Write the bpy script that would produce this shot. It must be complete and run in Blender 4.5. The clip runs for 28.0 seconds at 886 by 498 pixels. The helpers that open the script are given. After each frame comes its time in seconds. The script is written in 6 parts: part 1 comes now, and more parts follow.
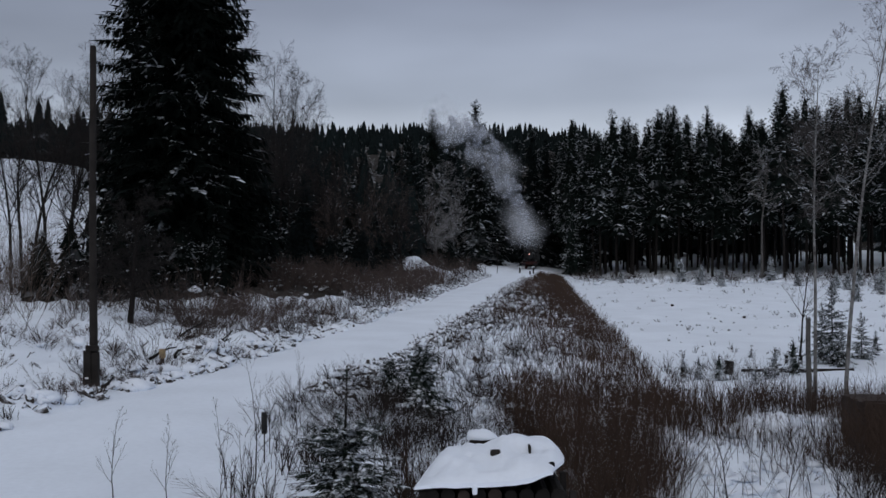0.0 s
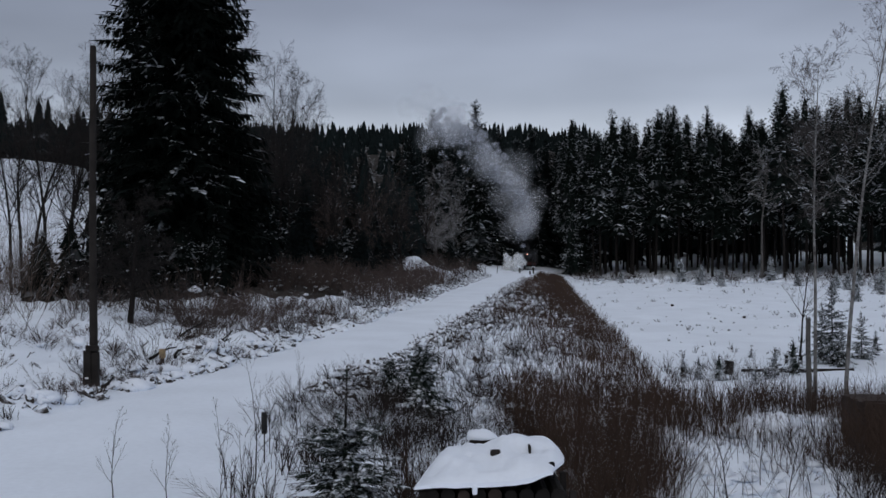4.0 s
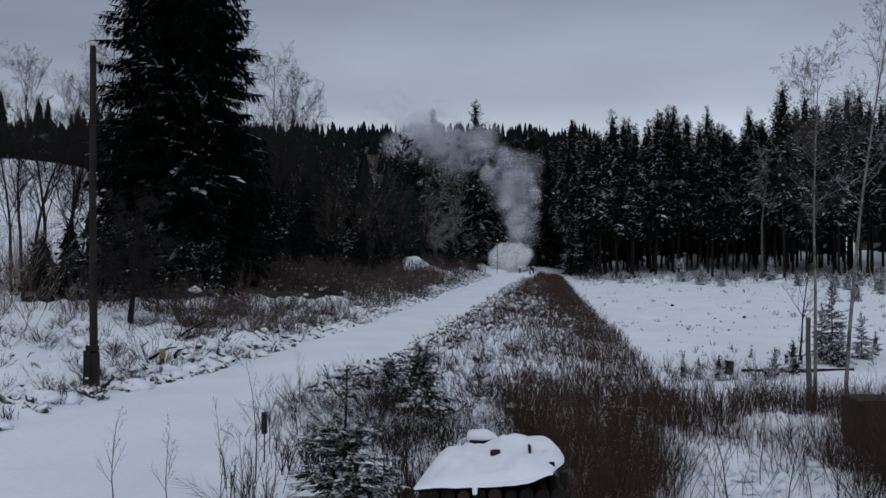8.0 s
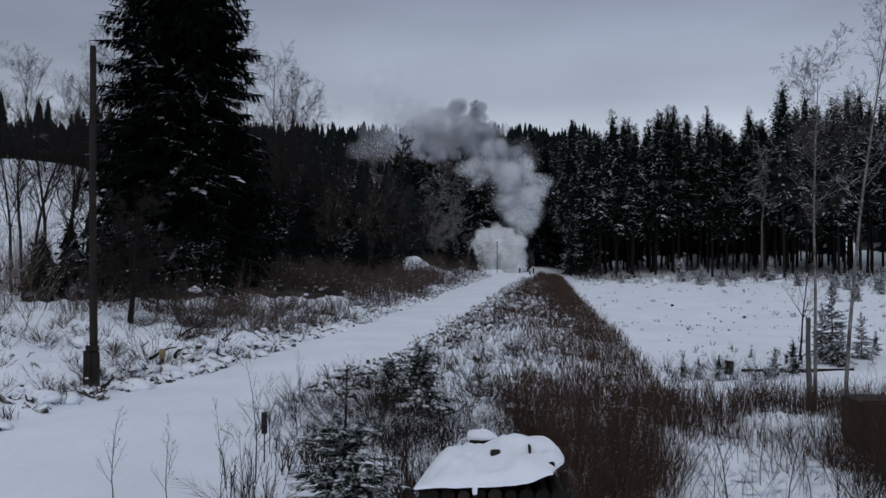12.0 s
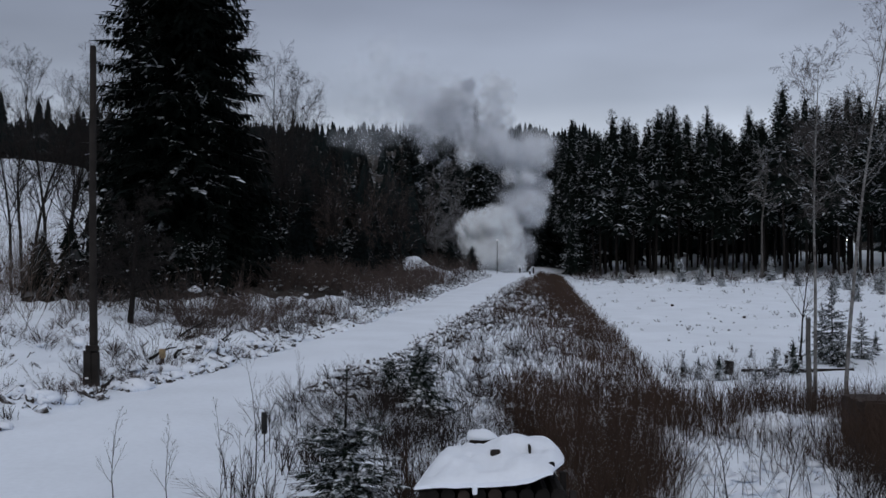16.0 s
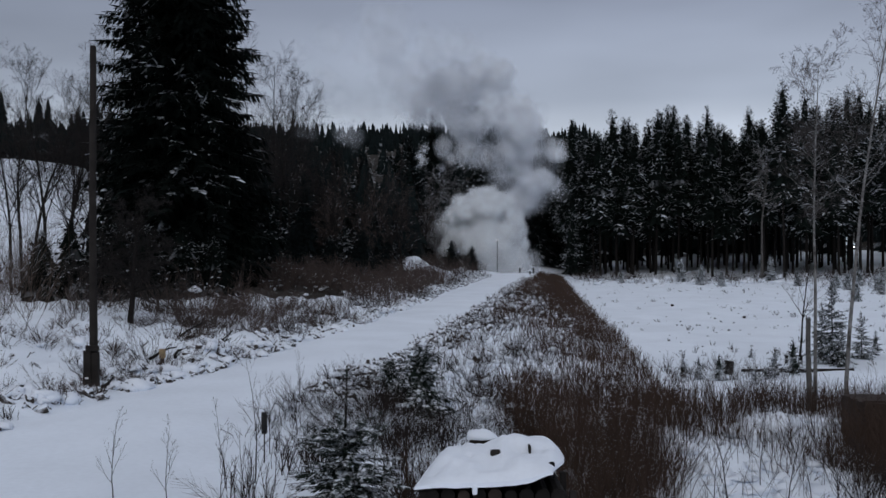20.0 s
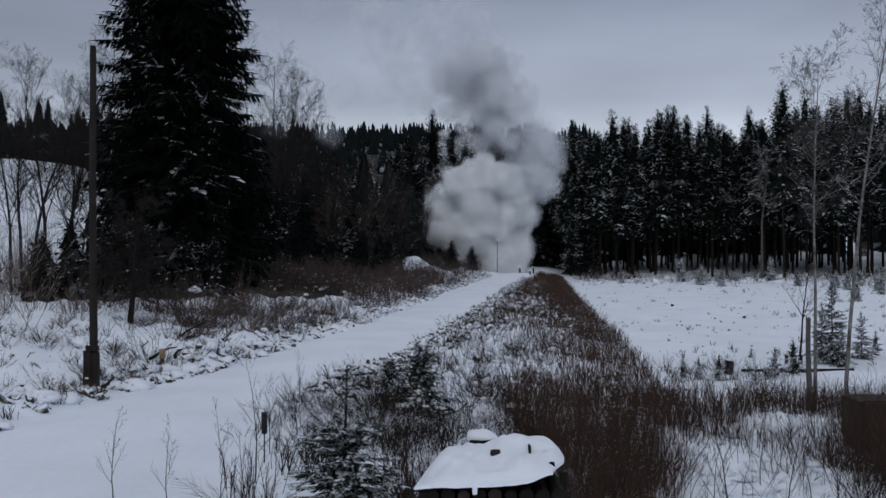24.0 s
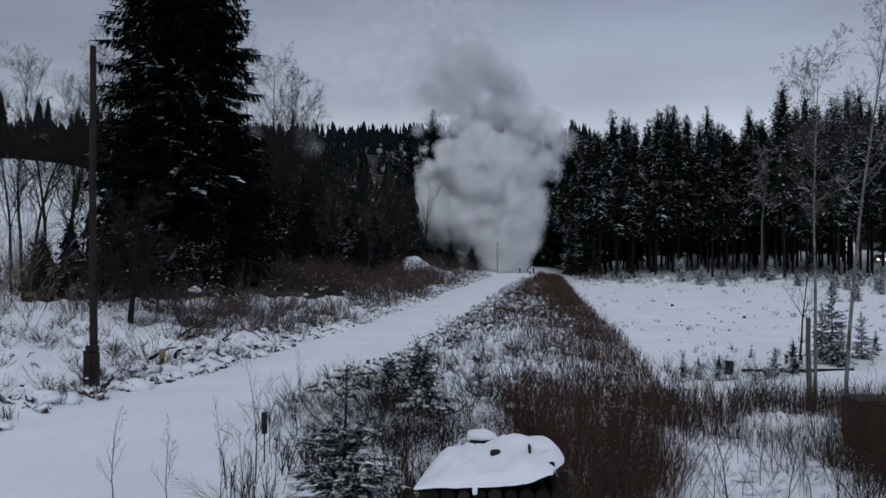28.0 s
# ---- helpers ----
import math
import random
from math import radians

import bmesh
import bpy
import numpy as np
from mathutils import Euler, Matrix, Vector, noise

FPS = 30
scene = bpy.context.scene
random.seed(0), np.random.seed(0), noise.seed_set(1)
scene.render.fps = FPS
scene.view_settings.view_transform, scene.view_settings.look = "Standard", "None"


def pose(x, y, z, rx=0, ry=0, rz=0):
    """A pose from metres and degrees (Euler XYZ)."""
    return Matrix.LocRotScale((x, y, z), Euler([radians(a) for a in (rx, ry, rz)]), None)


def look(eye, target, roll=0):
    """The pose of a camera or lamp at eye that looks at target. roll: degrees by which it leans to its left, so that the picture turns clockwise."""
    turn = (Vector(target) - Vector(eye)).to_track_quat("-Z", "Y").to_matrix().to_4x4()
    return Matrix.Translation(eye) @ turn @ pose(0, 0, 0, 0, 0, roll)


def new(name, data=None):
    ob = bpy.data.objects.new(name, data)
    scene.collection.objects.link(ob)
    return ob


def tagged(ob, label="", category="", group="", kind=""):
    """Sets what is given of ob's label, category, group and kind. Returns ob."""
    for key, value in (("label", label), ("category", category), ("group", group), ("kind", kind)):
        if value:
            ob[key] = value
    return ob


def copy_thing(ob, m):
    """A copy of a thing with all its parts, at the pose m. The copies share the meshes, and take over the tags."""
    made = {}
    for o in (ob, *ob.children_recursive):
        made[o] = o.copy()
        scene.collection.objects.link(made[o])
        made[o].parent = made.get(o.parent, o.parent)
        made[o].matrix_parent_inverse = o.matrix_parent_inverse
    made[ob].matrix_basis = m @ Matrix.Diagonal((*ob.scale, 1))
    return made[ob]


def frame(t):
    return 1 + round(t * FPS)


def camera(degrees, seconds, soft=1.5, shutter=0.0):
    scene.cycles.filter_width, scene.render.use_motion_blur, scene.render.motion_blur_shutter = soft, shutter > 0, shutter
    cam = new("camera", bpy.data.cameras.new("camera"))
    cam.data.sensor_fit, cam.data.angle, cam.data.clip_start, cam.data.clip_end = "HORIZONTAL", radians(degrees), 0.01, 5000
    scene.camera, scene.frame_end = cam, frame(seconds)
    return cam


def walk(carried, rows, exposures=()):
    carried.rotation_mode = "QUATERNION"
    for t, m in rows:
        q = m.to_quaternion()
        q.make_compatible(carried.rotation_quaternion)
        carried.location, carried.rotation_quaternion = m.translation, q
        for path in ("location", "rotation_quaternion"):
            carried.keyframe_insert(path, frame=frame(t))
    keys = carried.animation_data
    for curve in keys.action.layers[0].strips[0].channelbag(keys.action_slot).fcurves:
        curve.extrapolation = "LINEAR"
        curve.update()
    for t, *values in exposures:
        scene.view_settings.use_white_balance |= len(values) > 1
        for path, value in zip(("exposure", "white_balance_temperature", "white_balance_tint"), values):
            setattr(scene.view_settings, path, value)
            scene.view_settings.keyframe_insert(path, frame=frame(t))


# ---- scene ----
# a still camera on a low rise beside the line
cam = camera(50, 28.0, soft=1.5)
EYE = (0, 0, 3.66)
VIEW = look(EYE, (0, 100, 3.245))
walk(cam, [(0, VIEW), (28.0, VIEW)], exposures=[(0, 0.0), (28.0, 0.0)])
scene.cycles.transparent_max_bounces = 256
scene.cycles.max_bounces, scene.cycles.diffuse_bounces = 28, 24

# ---- light: a heavy overcast winter sky ----
world = bpy.data.worlds.new("overcast")
scene.world = world
world.use_nodes = True
wn, wl = world.node_tree.nodes, world.node_tree.links
wn.clear()
w_out = wn.new("ShaderNodeOutputWorld")
w_bg = wn.new("ShaderNodeBackground")
w_bg.inputs["Strength"].default_value = 0.1
w_sky = wn.new("ShaderNodeTexSky")
w_sky.sky_type = "NISHITA"
w_sky.sun_disc = False
w_sky.sun_elevation, w_sky.sun_rotation = radians(42), radians(194)
w_co = wn.new("ShaderNodeTexCoord")
w_sep = wn.new("ShaderNodeSeparateXYZ")
wl.new(w_co.outputs["Generated"], w_sep.inputs[0])
w_map = wn.new("ShaderNodeMapping")
w_map.inputs["Scale"].default_value = (1.6, 1.6, 5.5)
wl.new(w_co.outputs["Generated"], w_map.inputs[0])
w_no = wn.new("ShaderNodeTexNoise")
w_no.inputs["Scale"].default_value = 1.5
w_no.inputs["Detail"].default_value = 3.5
w_no.inputs["Roughness"].default_value = 0.48
wl.new(w_map.outputs[0], w_no.inputs["Vector"])
# cloud cover: paler low down, darker in a belt above, pale again overhead
w_up = wn.new("ShaderNodeValToRGB")
for p, c in zip((0.0, 0.10, 0.15, 0.26, 0.5, 1.0), ((5.8, 6.4, 7.4), (5.3, 5.85, 6.8), (3.4, 3.85, 4.75), (2.3, 2.62, 3.45), (5.4, 6.1, 7.7), (9.0, 10.2, 12.8))):
    e = w_up.color_ramp.elements.new(p)
    e.color = (*c, 1)
w_up.color_ramp.elements.remove(w_up.color_ramp.elements[0])
w_up.color_ramp.elements.remove(w_up.color_ramp.elements[-1])
wl.new(w_sep.outputs[2], w_up.inputs[0])
w_cl = wn.new("ShaderNodeMapRange")
w_cl.inputs[1].default_value, w_cl.inputs[2].default_value = 0.3, 0.7
w_cl.inputs[3].default_value, w_cl.inputs[4].default_value = 0.80, 1.20
wl.new(w_no.outputs[0], w_cl.inputs[0])
# the cover is thinner towards the field's side
w_side, w_both = wn.new("ShaderNodeMapRange"), wn.new("ShaderNodeMath")
w_side.inputs[1].default_value, w_side.inputs[2].default_value = -0.5, 0.5
w_side.inputs[3].default_value, w_side.inputs[4].default_value = 0.92, 1.16
wl.new(w_sep.outputs[0], w_side.inputs[0])
w_both.operation = "MULTIPLY"
wl.new(w_cl.outputs[0], w_both.inputs[0])
wl.new(w_side.outputs[0], w_both.inputs[1])
w_mul = wn.new("ShaderNodeMix")
w_mul.data_type, w_mul.blend_type = "RGBA", "MULTIPLY"
w_mul.inputs["Factor"].default_value = 1.0
wl.new(w_up.outputs[0], w_mul.inputs["A"])
wl.new(w_both.outputs[0], w_mul.inputs["B"])
w_mix = wn.new("ShaderNodeMix")
w_mix.data_type = "RGBA"
w_mix.inputs["Factor"].default_value = 0.97
wl.new(w_sky.outputs[0], w_mix.inputs["A"])
wl.new(w_mul.outputs["Result"], w_mix.inputs["B"])
wl.new(w_mix.outputs["Result"], w_bg.inputs["Color"])
wl.new(w_bg.outputs[0], w_out.inputs[0])
sun = new("sun", bpy.data.lights.new("sun", "SUN"))
sun.data.energy, sun.data.angle, sun.data.color = 0.72, radians(60), (1.0, 0.98, 0.97)
sun.matrix_world = look((-12, -48, 44), (0, 0, 0))


# ---- materials ----
def material(name, base, rough=0.8, metal=0.0, vary=0.25, scale=3.0, bump=0.2, bump_scale=30.0, spec=0.12, second=None):
    """A surface with variation at two scales and fine relief."""
    m = bpy.data.materials.new(name)
    m.use_nodes = True
    n, l = m.node_tree.nodes, m.node_tree.links
    b = n["Principled BSDF"]
    b.inputs["Roughness"].default_value = rough
    b.inputs["Metallic"].default_value = metal
    b.inputs["Specular IOR Level"].default_value = spec
    co = n.new("ShaderNodeTexCoord")
    big, small = n.new("ShaderNodeTexNoise"), n.new("ShaderNodeTexNoise")
    big.inputs["Scale"].default_value, big.inputs["Detail"].default_value = scale, 4
    small.inputs["Scale"].default_value, small.inputs["Detail"].default_value = bump_scale, 5
    for t in (big, small):
        l.new(co.outputs["Object"], t.inputs["Vector"])
    ramp = n.new("ShaderNodeValToRGB")
    dark = second or tuple(c * (1 - vary) for c in base)
    light = base if second else tuple(min(1, c * (1 + vary)) for c in base)
    ramp.color_ramp.elements[0].color, ramp.color_ramp.elements[0].position = (*dark, 1), 0.35
    ramp.color_ramp.elements[1].color, ramp.color_ramp.elements[1].position = (*light, 1), 0.65
    mixn = n.new("ShaderNodeMath")
    mixn.operation = "MULTIPLY_ADD"
    mixn.inputs[1].default_value = 0.35
    l.new(small.outputs[0], mixn.inputs[0])
    half = n.new("ShaderNodeMath")
    half.operation = "MULTIPLY"
    half.inputs[1].default_value = 0.65
    l.new(big.outputs[0], half.inputs[0])
    l.new(half.outputs[0], mixn.inputs[2])
    l.new(mixn.outputs[0], ramp.inputs[0])
    l.new(ramp.outputs[0], b.inputs["Base Color"])
    if bump:
        bn = n.new("ShaderNodeBump")
        bn.inputs["Strength"].default_value = bump
        bn.inputs["Distance"].default_value = 0.02
        l.new(small.outputs[0], bn.inputs["Height"])
        l.new(bn.outputs[0], b.inputs["Normal"])
    return m


def snowed(m, amount, low=0.25, high=0.7, scale=2.0, sprays=1.0):
    """Lets patchy snow lie on the faces of m that look up. amount 0 to 1; sprays: the share of loose sprays that hold it."""
    n, l = m.node_tree.nodes, m.node_tree.links
    b = n["Principled BSDF"]
    src = b.inputs["Base Color"].links[0].from_socket
    geo = n.new("ShaderNodeNewGeometry")
    sep = n.new("ShaderNodeSeparateXYZ")
    l.new(geo.outputs["True Normal"], sep.inputs[0])
    up = n.new("ShaderNodeMapRange")
    up.inputs[1].default_value, up.inputs[2].default_value = low, high
    side = n.new("ShaderNodeMath")
    side.operation = "ABSOLUTE"
    l.new(sep.outputs[2], side.inputs[0])
    l.new(side.outputs[0], up.inputs[0])
    co = n.new("ShaderNodeTexCoord")
    info = n.new("ShaderNodeObjectInfo")
    shift = n.new("ShaderNodeVectorMath")
    shift.operation = "SCALE"
    shift.inputs[0].default_value = (37, 91, 53)
    l.new(info.outputs["Random"], shift.inputs["Scale"])
    add = n.new("ShaderNodeVectorMath")
    l.new(co.outputs["Object"], add.inputs[0])
    l.new(shift.outputs[0], add.inputs[1])
    no = n.new("ShaderNodeTexNoise")
    no.inputs["Scale"].default_value, no.inputs["Detail"].default_value, no.inputs["Roughness"].default_value = scale, 4, 0.65
    l.new(add.outputs[0], no.inputs["Vector"])
    th = n.new("ShaderNodeMapRange")
    th.inputs[1].default_value, th.inputs[2].default_value = 0.62 - 0.3 * amount, 0.72 - 0.3 * amount
    l.new(no.outputs[0], th.inputs[0])
    mul = n.new("ShaderNodeMath")
    mul.operation = "MULTIPLY"
    l.new(up.outputs[0], mul.inputs[0])
    l.new(th.outputs[0], mul.inputs[1])
    if sprays < 1:
        holds, both = n.new("ShaderNodeMath"), n.new("ShaderNodeMath")
        holds.operation, both.operation = "LESS_THAN", "MULTIPLY"
        holds.inputs[1].default_value = sprays
        l.new(geo.outputs["Random Per Island"], holds.inputs[0])
        l.new(mul.outputs[0], both.inputs[0])
        l.new(holds.outputs[0], both.inputs[1])
        mul = both
    mx = n.new("ShaderNodeMix")
    mx.data_type = "RGBA"
    l.new(mul.outputs[0], mx.inputs["Factor"])
    l.new(src, mx.inputs["A"])
    mx.inputs["B"].default_value = (0.8, 0.83, 0.88, 1)
    l.new(mx.outputs["Result"], b.inputs["Base Color"])
    return m


def vapour(name, colour, alpha, inner=0.4, lift=0.7, scale=1.1):
    """Thin cloud stuff: scatters light to all sides, with thin and thick spots."""
    m = bpy.data.materials.new(name)
    m.use_nodes = True
    n, l = m.node_tree.nodes, m.node_tree.links
    n.clear()
    out = n.new("ShaderNodeOutputMaterial")
    dif, tra, cle = n.new("ShaderNodeBsdfDiffuse"), n.new("ShaderNodeBsdfTranslucent"), n.new("ShaderNodeBsdfTransparent")
    dif.inputs["Color"].default_value = (*colour, 1)
    tra.inputs["Color"].default_value = (*colour, 1)
    geo, up, soft = n.new("ShaderNodeNewGeometry"), n.new("ShaderNodeVectorMath"), n.new("ShaderNodeVectorMath")
    up.inputs[1].default_value = (0, 0, lift)
    soft.operation = "NORMALIZE"
    l.new(geo.outputs["Normal"], up.inputs[0])
    l.new(up.outputs[0], soft.inputs[0])
    l.new(soft.outputs[0], dif.inputs["Normal"])
    both, mix = n.new("ShaderNodeMixShader"), n.new("ShaderNodeMixShader")
    both.inputs[0].default_value = inner
    l.new(dif.outputs[0], both.inputs[1])
    l.new(tra.outputs[0], both.inputs[2])
    co, no, rng = n.new("ShaderNodeTexCoord"), n.new("ShaderNodeTexNoise"), n.new("ShaderNodeMapRange")
    no.inputs["Scale"].default_value, no.inputs["Detail"].default_value, no.inputs["Roughness"].default_value = scale, 2, 0.5
    l.new(co.outputs["Object"], no.inputs["Vector"])
    rng.inputs[1].default_value, rng.inputs[2].default_value = 0.35, 0.65
    rng.inputs[3].default_value, rng.inputs[4].default_value = 0.7 * alpha, min(1.0, 1.3 * alpha)
    l.new(no.outputs[0], rng.inputs[0])
    l.new(rng.outputs[0], mix.inputs[0])
    l.new(cle.outputs[0], mix.inputs[1])
    l.new(both.outputs[0], mix.inputs[2])
    l.new(mix.outputs[0], out.inputs[0])
    return m


def glow(name, colour, strength):
    m = bpy.data.materials.new(name)
    m.use_nodes = True
    b = m.node_tree.nodes["Principled BSDF"]
    b.inputs["Base Color"].default_value = (*colour, 1)
    b.inputs["Emission Color"].default_value = (*colour, 1)
    b.inputs["Emission Strength"].default_value = strength
    return m


SNOW = material("snow", (0.805, 0.85, 0.91), 0.65, vary=0.06, scale=0.35, bump=0.35, bump_scale=9, spec=0.25)
SNOW_CAP = material("fresh_snow", (0.765, 0.80, 0.855), 0.6, vary=0.04, scale=1.2, bump=0.15, bump_scale=14, spec=0.25)
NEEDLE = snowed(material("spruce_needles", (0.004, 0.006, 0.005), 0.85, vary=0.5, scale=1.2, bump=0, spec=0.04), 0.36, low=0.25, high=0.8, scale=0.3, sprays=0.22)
NEEDLE_FOREST = snowed(material("snowy_forest_needles", (0.009, 0.013, 0.011), 0.85, vary=0.45, scale=0.8, bump=0, spec=0.05), 0.62, low=0.15, high=0.7, scale=0.25, sprays=0.27)
# part of this snow cover stands in for the ridge's pale distance haze
NEEDLE_FAR = snowed(material("far_forest_needles", (0.009, 0.013, 0.013), 0.9, vary=0.4, scale=0.3, bump=0, spec=0.05), 0.35, scale=0.3, sprays=0.25)
NEEDLE_SMALL = snowed(material("young_spruce_needles", (0.014, 0.021, 0.016), 0.75, vary=0.5, scale=4, bump=0, spec=0.1), 0.46, low=0.25, high=0.75, scale=8.0)
NEEDLE_FROST = snowed(material("frosted_spruce_needles", (0.016, 0.023, 0.018), 0.8, vary=0.5, scale=4, bump=0, spec=0.1), 0.62, low=0.05, high=0.6, scale=2.5)
BARK = material("dark_bark", (0.013, 0.011, 0.010), 0.9, vary=0.4, scale=4, bump=0.6, bump_scale=18)
BARK_GREY = material("grey_bark", (0.085, 0.08, 0.075), 0.9, vary=0.4, scale=3, bump=0.5, bump_scale=20)
BIRCH = material("birch_bark", (0.24, 0.235, 0.23), 0.8, scale=3.5, bump=0.3, bump_scale=14, second=(0.045, 0.04, 0.036))
TWIG = snowed(material("brown_twigs", (0.024, 0.018, 0.016), 0.85, vary=0.4, scale=0.6, bump=0), 0.05)
TWIG_BROWN = snowed(material("brown_brush", (0.062, 0.046, 0.040), 0.85, vary=0.4, scale=0.5, bump=0), 0.1)
TWIG_RED = material("red_brown_willow", (0.048, 0.031, 0.023), 0.85, vary=0.4, scale=0.4, bump=0)
TWIG_GREY = snowed(material("grey_twigs", (0.060, 0.052, 0.050), 0.85, vary=0.3, scale=0.6, bump=0), 0.2)
TWIG_FROST = snowed(material("frosted_twigs", (0.22, 0.21, 0.21), 0.9, vary=0.25, scale=0.6, bump=0), 0.3)
TWIG_DARK = material("dark_twigs", (0.020, 0.017, 0.016), 0.9, vary=0.4, scale=0.5, bump=0)
STRAW = snowed(material("dead_stalks", (0.070, 0.052, 0.042), 0.9, vary=0.4, scale=0.8, bump=0), 0.3)
WOOD_OLD = material("weathered_wood", (0.021, 0.018, 0.016), 0.85, vary=0.4, scale=2.5, bump=0.5, bump_scale=40)
WOOD_RED = material("dark_brown_boards", (0.040, 0.029, 0.024), 0.85, vary=0.35, scale=2.0, bump=0.4, bump_scale=35)
WOOD_PALE = material("pale_sawn_wood", (0.26, 0.19, 0.11), 0.8, vary=0.25, scale=6, bump=0.3, bump_scale=50)
IRON = material("black_iron", (0.018, 0.018, 0.020), 0.5, metal=0.3, vary=0.3, scale=3, bump=0.15, bump_scale=25, spec=0.4)
RED_PAINT = material("dull_red_paint", (0.030, 0.009, 0.008), 0.6, vary=0.3, scale=3, bump=0.1)
TARP = material("dark_tarpaulin", (0.009, 0.009, 0.010), 0.9, vary=0.3, scale=2, bump=0.2)
CAR_PAINT = material("dark_car_paint", (0.03, 0.032, 0.038), 0.3, metal=0.4, vary=0.15, scale=1, bump=0, spec=0.5)
GLASS_DARK = material("dark_car_glass", (0.015, 0.017, 0.02), 0.1, vary=0.1, bump=0, spec=0.6)
RUBBER = material("tyre_rubber", (0.02, 0.02, 0.02), 0.85, vary=0.2, bump=0.2)
WHITE_PAINT = material("white_paint", (0.7, 0.7, 0.7), 0.6, vary=0.1, bump=0.1)
LITTER_SHADED = snowed(material("shaded_forest_litter", (0.030, 0.026, 0.022), 0.95, vary=0.5, scale=0.15, bump=0.5, bump_scale=4), 0.12, scale=0.5)
CLOD = snowed(material("clods_and_sticks", (0.055, 0.047, 0.042), 0.95, vary=0.5, scale=2.0, bump=0.5, bump_scale=25), 0.45, scale=5.0)
HEADLIGHT = glow("headlight", (1.0, 0.94, 0.82), 9.0)
LAMP_WARM = glow("engine_lamp", (1.0, 0.42, 0.32), 4.0)
RIM_TO_CORE = (0.15, 0.4, 0.85, 1.1)
STEAM = [vapour("white_steam", (0.955, 0.98, 1.0), 0.17 * k, 0.15, 0.8) for k in RIM_TO_CORE]
SMOKE = [vapour("grey_smoke", (0.46, 0.485, 0.54), 0.12 * k, 0.25, 0.7) for k in RIM_TO_CORE]
SMOKE_PALE = [vapour("pale_grey_smoke", (0.91, 0.935, 0.97), 0.085 * k, 0.2, 0.8) for k in RIM_TO_CORE]
SMOKE_FADE = [vapour("fading_smoke", (0.88, 0.91, 0.96), 0.055 * k, 0.2, 0.8) for k in RIM_TO_CORE]
SMOKE_THIN = [vapour("thin_grey_smoke", (0.86, 0.89, 0.94), 0.02 * k, 0.2, 0.7) for k in RIM_TO_CORE]


# ---- mesh tools ----
class Soup:
    """Collects quads and triangles, and makes one mesh of them."""

    def __init__(self):
        self.v, self.q, self.t, self.count = [], [], [], 0

    def add(self, verts, quads=None, tris=None):
        verts = np.asarray(verts, float).reshape(-1, 3)
        if quads is not None and len(quads):
            self.q.append(np.asarray(quads, int).reshape(-1, 4) + self.count)
        if tris is not None and len(tris):
            self.t.append(np.asarray(tris, int).reshape(-1, 3) + self.count)
        self.v.append(verts)
        self.count += len(verts)
        return self

    def quads(self, corners):
        """corners: n x 4 x 3."""
        n = len(corners)
        return self.add(corners, np.arange(4 * n).reshape(n, 4))

    def prisms(self, a, b, ra, rb, n=3, caps=False):
        """Tapered rods from the points a to the points b."""
        a, b = np.asarray(a, float).reshape(-1, 3), np.asarray(b, float).reshape(-1, 3)
        ra, rb = np.broadcast_to(np.asarray(ra, float), len(a)), np.broadcast_to(np.asarray(rb, float), len(a))
        d = b - a
        d = d / np.maximum(np.linalg.norm(d, axis=1, keepdims=True), 1e-9)
        ref = np.where(np.abs(d[:, 2:3]) > 0.9, [[1.0, 0, 0]], [[0, 0, 1.0]])
        u = np.cross(d, ref)
        u /= np.maximum(np.linalg.norm(u, axis=1, keepdims=True), 1e-9)
        w = np.cross(d, u)
        ang = np.arange(n) * 2 * math.pi / n
        ring = u[:, None] * np.cos(ang)[None, :, None] + w[:, None] * np.sin(ang)[None, :, None]
        v = np.concatenate([a[:, None] + ring * ra[:, None, None], b[:, None] + ring * rb[:, None, None]], 1)
        i = np.arange(n)
        j = (i + 1) % n
        quad = np.stack([i, i + n, j + n, j], 1)
        off = np.arange(len(a)) * 2 * n
        tris = None
        if caps:
            fan = np.stack([np.zeros(n - 2, int), np.arange(1, n - 1), np.arange(2, n)], 1)
            tris = np.concatenate([fan, fan[:, ::-1] + n])
            tris = (tris[None] + off[:, None, None]).reshape(-1, 3)
        return self.add(v.reshape(-1, 3), (quad[None] + off[:, None, None]).reshape(-1, 4), tris)

    def merge(self, other, m=None):
        if other.count:
            v = np.concatenate(other.v)
            if m is not None:
                mm = np.array(m)
                v = v @ mm[:3, :3].T + mm[:3, 3]
            self.add(v, np.concatenate(other.q) if other.q else None, np.concatenate(other.t) if other.t else None)
        return self

    def mesh(self, name, mat, smooth=False):
        me = bpy.data.meshes.new(name)
        v = np.concatenate(self.v)
        q = np.concatenate(self.q) if self.q else np.zeros((0, 4), int)
        t = np.concatenate(self.t) if self.t else np.zeros((0, 3), int)
        loops = np.concatenate([q.ravel(), t.ravel()])
        starts = np.concatenate([np.arange(len(q)) * 4, 4 * len(q) + np.arange(len(t)) * 3])
        me.vertices.add(len(v))
        me.vertices.foreach_set("co", v.astype(np.float32).ravel())
        me.loops.add(len(loops))
        me.loops.foreach_set("vertex_index", loops.astype(np.int32))
        me.polygons.add(len(starts))
        me.polygons.foreach_set("loop_start", starts.astype(np.int32))
        me.update(calc_edges=True)
        me.validate()
        me.materials.append(mat)
        me.polygons.foreach_set("use_smooth", np.full(len(me.polygons), smooth))
        return me


